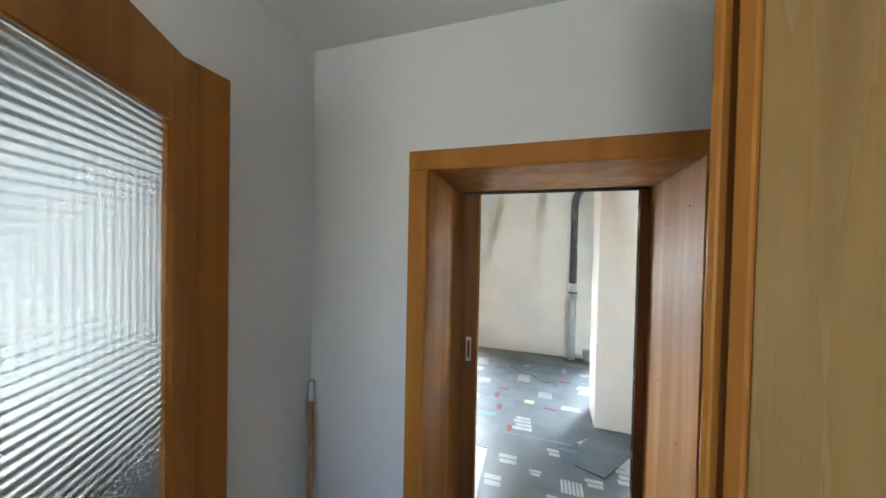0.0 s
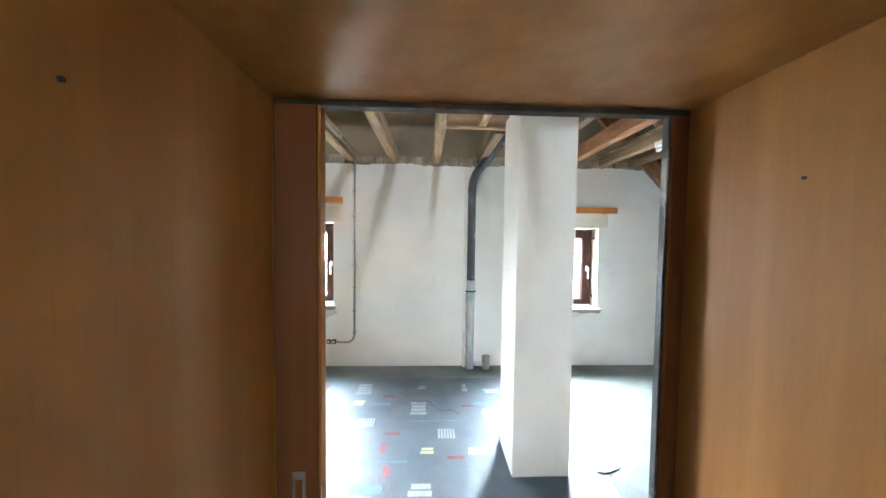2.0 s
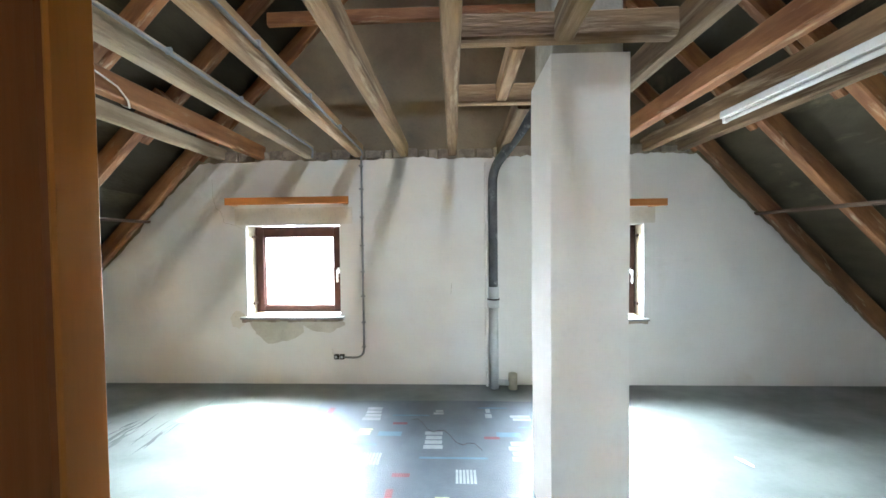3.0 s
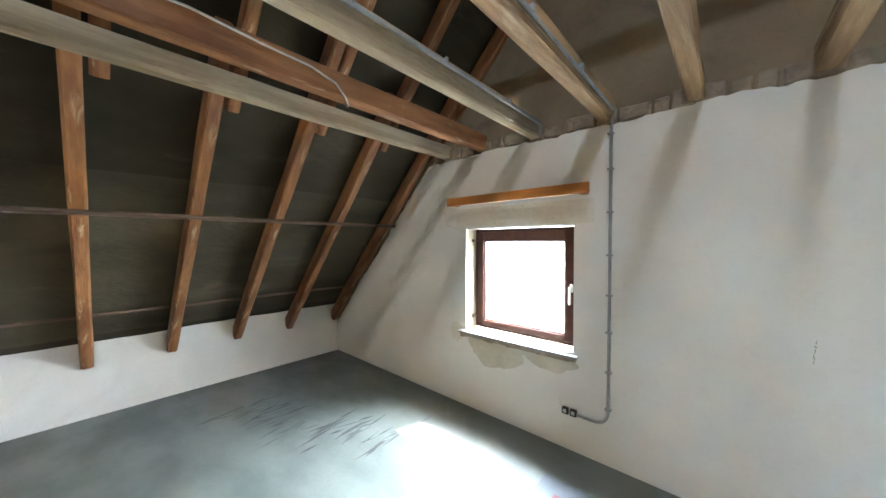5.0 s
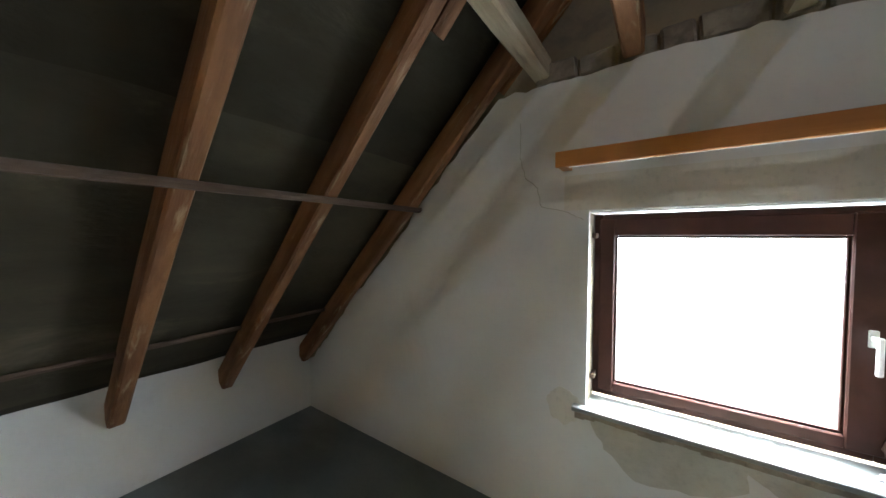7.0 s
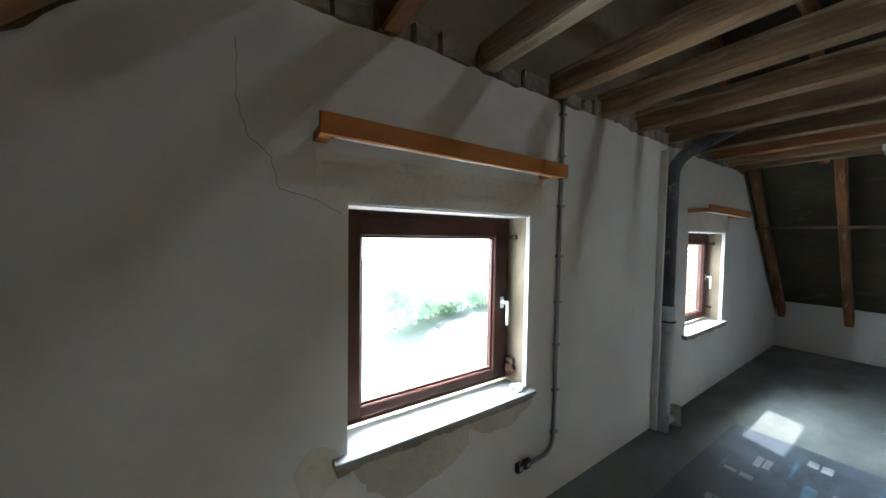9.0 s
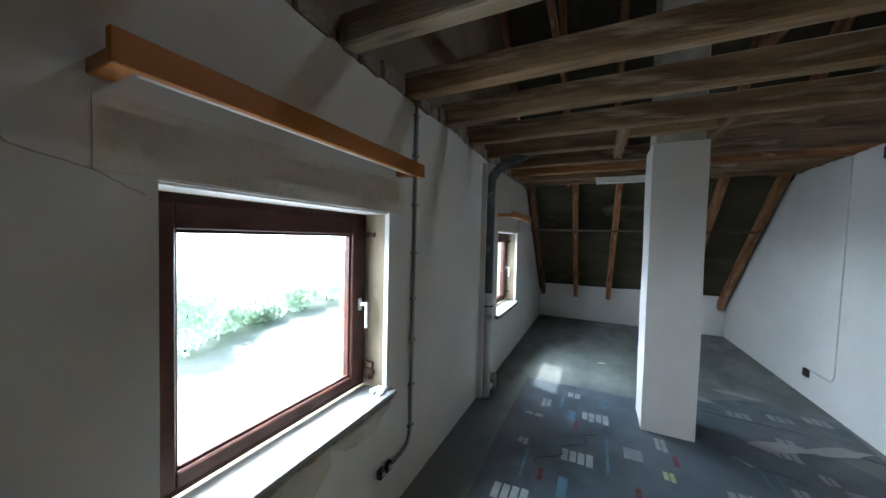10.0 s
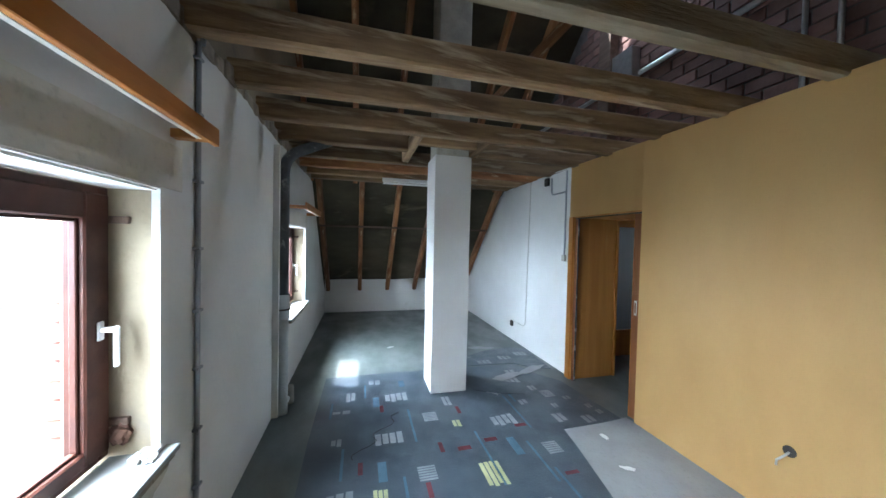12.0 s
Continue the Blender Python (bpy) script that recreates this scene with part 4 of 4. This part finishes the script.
# a second worn carpet piece, dusty scraps and a torn flap by the pillar
second_carpet = sheet("carpet", [(1.36, 1.90), (2.10, 1.84), (2.26, 2.05), (2.18, 2.5), (1.96, 2.95), (1.70, 3.22), (1.66, 2.9), (1.63, 2.31), (1.45, 2.12)], CARPET, "faded dark carpet piece with frayed pale edge beside the white wall")
more = bmesh.new()
for x, y in ((1.85, 2.35), (1.95, 2.05), (1.75, 2.7)):
    bars(more, x, y, 0.13, 0.2, 3)
tagged(part("white_print", more, PRINTWHITE, second_carpet), kind="stuff")


def ragged(cx, cy, rx, ry, seed, z, turn=0.0):
    """A thin flat scrap with a torn outline."""
    ring = []
    for k in range(28):
        a = k * math.tau / 28
        q = 1 + 0.45 * noise.noise(Vector((math.cos(a) * 1.6, math.sin(a) * 1.6, seed * 3.3))) + 0.15 * noise.noise(Vector((math.cos(a) * 6, math.sin(a) * 6, seed)))
        x, y = rx * q * math.cos(a), ry * q * math.sin(a)
        ring.append((cx + x * math.cos(turn) - y * math.sin(turn), cy + x * math.sin(turn) + y * math.cos(turn)))
    bm = bmesh.new()
    f = bm.faces.new([bm.verts.new((x, y, z)) for x, y in ring])
    ex = bmesh.ops.extrude_face_region(bm, geom=[f])
    bmesh.ops.translate(bm, verts=[g for g in ex["geom"] if isinstance(g, bmesh.types.BMVert)], vec=(0, 0, -0.003))
    return bm


for k, (cx, cy, rx, ry, t) in enumerate(((1.22, 2.62, 0.30, 0.07, 1.9), (1.38, 2.18, 0.26, 0.06, 2.0), (2.02, 2.98, 0.16, 0.05, 0.9), (2.30, 2.55, 0.22, 0.06, 1.4), (1.72, 3.30, 0.10, 0.06, 0.4), (0.95, 2.95, 0.14, 0.05, 0.5))):
    thing("carpet_scrap", ragged(cx, cy, rx, ry, k + 2, 0.0105, t), PALESCREED, "torn pale carpet backing scrap with dust", "carpet", "torn scraps")
for k, (cx, cy) in enumerate(((-0.05, 2.30), (-0.42, 2.42), (2.6, 3.9))):
    thing("plaster_flake", ragged(cx, cy, 0.05, 0.02, k + 11, 0.0065, k), WHITE, "small white plaster flake on the floor", "debris", "plaster flakes")
flap = bmesh.new()
pts = [(0.78, 2.60), (0.98, 2.52), (1.22, 2.86), (1.26, 3.12), (1.0, 3.14), (0.86, 2.9)]
top = [flap.verts.new((x, y, h)) for (x, y), h in zip(pts, (0.010, 0.016, 0.018, 0.011, 0.010, 0.012))]
low = [flap.verts.new((x, y, 0.0072)) for x, y in pts]
mid = flap.verts.new((1.0, 2.84, 0.020))
for i in range(len(pts)):
    j = (i + 1) % len(pts)
    flap.faces.new((top[i], top[j], mid))
    flap.faces.new((low[i], low[j], top[j], top[i]))
thing("carpet_flap", flap, CARPET, "lifted torn corner of the dark carpet by the pillar", "carpet")
wire = base("loose_wire", (0.5, 4.2, 0.01), "thin dark wire curled on the carpet", "cable")
part("cord", tubed([(0.10 + 0.05 * s, 4.40 - 0.035 * s + 0.05 * math.sin(s * 1.3), 0.011) for s in range(13)], 0.002, 6), DARK, wire)

# ---- outside ----
bm = bmesh.new()
vs = [bm.verts.new(p) for p in ((-1500, -1500, -5.5), (1500, -1500, -5.5), (1500, 1500, -5.5), (-1500, 1500, -5.5))]
bm.faces.new(vs)
thing("ground", bm, GRASS, "pale gravel yard far below the windows", "ground", kind="structure")


thing("lower_storey", boxed(WEST - 0.29, EAST + 0.29, -2.19, GABLE + 0.315, -5.5, -0.205), BRICKRED, "plain brick lower storeys of the house", "house", kind="structure")


def tree(x, y, z, height, radius, seed):
    rnd = random.Random(seed)
    t = base("tree", (x, y, z), "leafy green tree outside the window", "tree", "trees outside")
    trunk = bmesh.new()
    top = Vector((x + 0.2, y, z + height * 0.7))
    tr = tubed([(x, y, z), (x + 0.1, y + 0.05, z + height * 0.35), top], 0.07, 8)
    for k in range(6):
        a = k * 1.1
        s = Vector((x + 0.1, y, z + height * (0.3 + 0.06 * k)))
        tube(tr, [s, s + Vector((math.cos(a), math.sin(a), 0.8)) * radius * 0.6], 0.04, 6)
    trunk.free()
    part("trunk", tr, BARK, t)
    vs, fs = [], []
    for k in range(2600):
        c = Vector((rnd.gauss(0, 1), rnd.gauss(0, 1), rnd.gauss(0, 1))).normalized() * (rnd.random() ** 0.4)
        lump = 1 + 0.35 * noise.noise(c * 2 + Vector((seed, 0, 0)))
        p = Vector((x, y, z + height * 0.55)) + Vector((c.x * radius * lump, c.y * radius * lump, c.z * height * 0.52 * lump))
        q = Euler((rnd.random() * 6, rnd.random() * 6, rnd.random() * 6)).to_matrix()
        s = rnd.uniform(0.14, 0.30)
        o = len(vs)
        vs += [p + q @ Vector(d) * s for d in ((-1, 0, 0), (0, -0.5, 0.1), (1, 0, 0), (0, 0.5, 0.1))]
        fs.append((o, o + 1, o + 2, o + 3))
    me = bpy.data.meshes.new("crown")
    me.from_pydata([tuple(v) for v in vs], [], fs)
    me.materials.append(LEAF)
    ob = new("crown", me)
    ob.parent = t
    ob.matrix_parent_inverse = t.matrix_basis.inverted()


for k, (x, y, h, r) in enumerate(((8.0, 26, 5.6, 2.4), (11.0, 28, 3.6, 2.4), (14.5, 29, 2.4, 2.2), (19.0, 30, 3.2, 2.6), (24, 31, 4.2, 3.0), (30, 33, 3.4, 3.0))):
    tree(x, y, -5.5, h, r, k + 3)

haze = bpy.data.materials.new("bright_haze")
haze.use_nodes = True
hn = haze.node_tree
hn.nodes.remove(hn.nodes["Principled BSDF"])
em = hn.nodes.new("ShaderNodeEmission")
em.inputs[0].default_value, em.inputs[1].default_value = (0.84, 0.94, 1.0, 1), 8.5
hn.links.new(em.outputs[0], hn.nodes["Material Output"].inputs[0])
bm = bmesh.new()
ring = [(150 * math.cos(radians(a)), 5 + 90 * math.sin(radians(a))) for a in range(5, 176, 10)]
for (xa, ya), (xb, yb) in zip(ring, ring[1:]):
    bm.faces.new([bm.verts.new(p) for p in ((xa, ya, -5.5), (xb, yb, -5.5), (xb, yb, 70), (xa, ya, 70))])
thing("backdrop", bm, haze, "bright hazy white sky behind the trees", "sky", kind="structure")

# facing bricks of the outer reveal beside the first window
for wx in (-0.81, 2.60):
    pier = base("brick_reveal", (wx, 5.5, 0.8), "red facing brick reveal outside the window", "brick pier", kind="structure")
    me = None
    for row in range(18):
        bm = boxed(wx + 0.05 + (0.014 if row % 2 else 0.0), wx + 0.25, GABLE + 0.322, GABLE + 0.43, 0.62 + row * 0.077, 0.62 + row * 0.077 + 0.066, 0.004)
        part("brick", bm, BRICKRED, pier)

# bricks of the wall over the corridor
bw, bh = 0.245, 0.102
me = mesh_of("brick", boxed(0, bw - 0.014, -0.012, 0.012, 0, bh - 0.014, 0.004), BRICK)
count = 0
for row in range(22):
    z = 2.64 + row * bh
    for col in range(30):
        x = -1.7 + col * bw + (bw / 2 if row % 2 else 0)
        if x > 2.6 or max(abs(x - RIDGE_X), abs(x + bw - RIDGE_X)) * PITCH + z + bh > RIDGE_Z + ROOF_UP - 0.05 or count >= 300:
            continue
        ob = new("brick", me)
        ob.location = (x, 1.503 + random.uniform(-0.003, 0.003), z)
        ob.parent = brick_wall
        count += 1
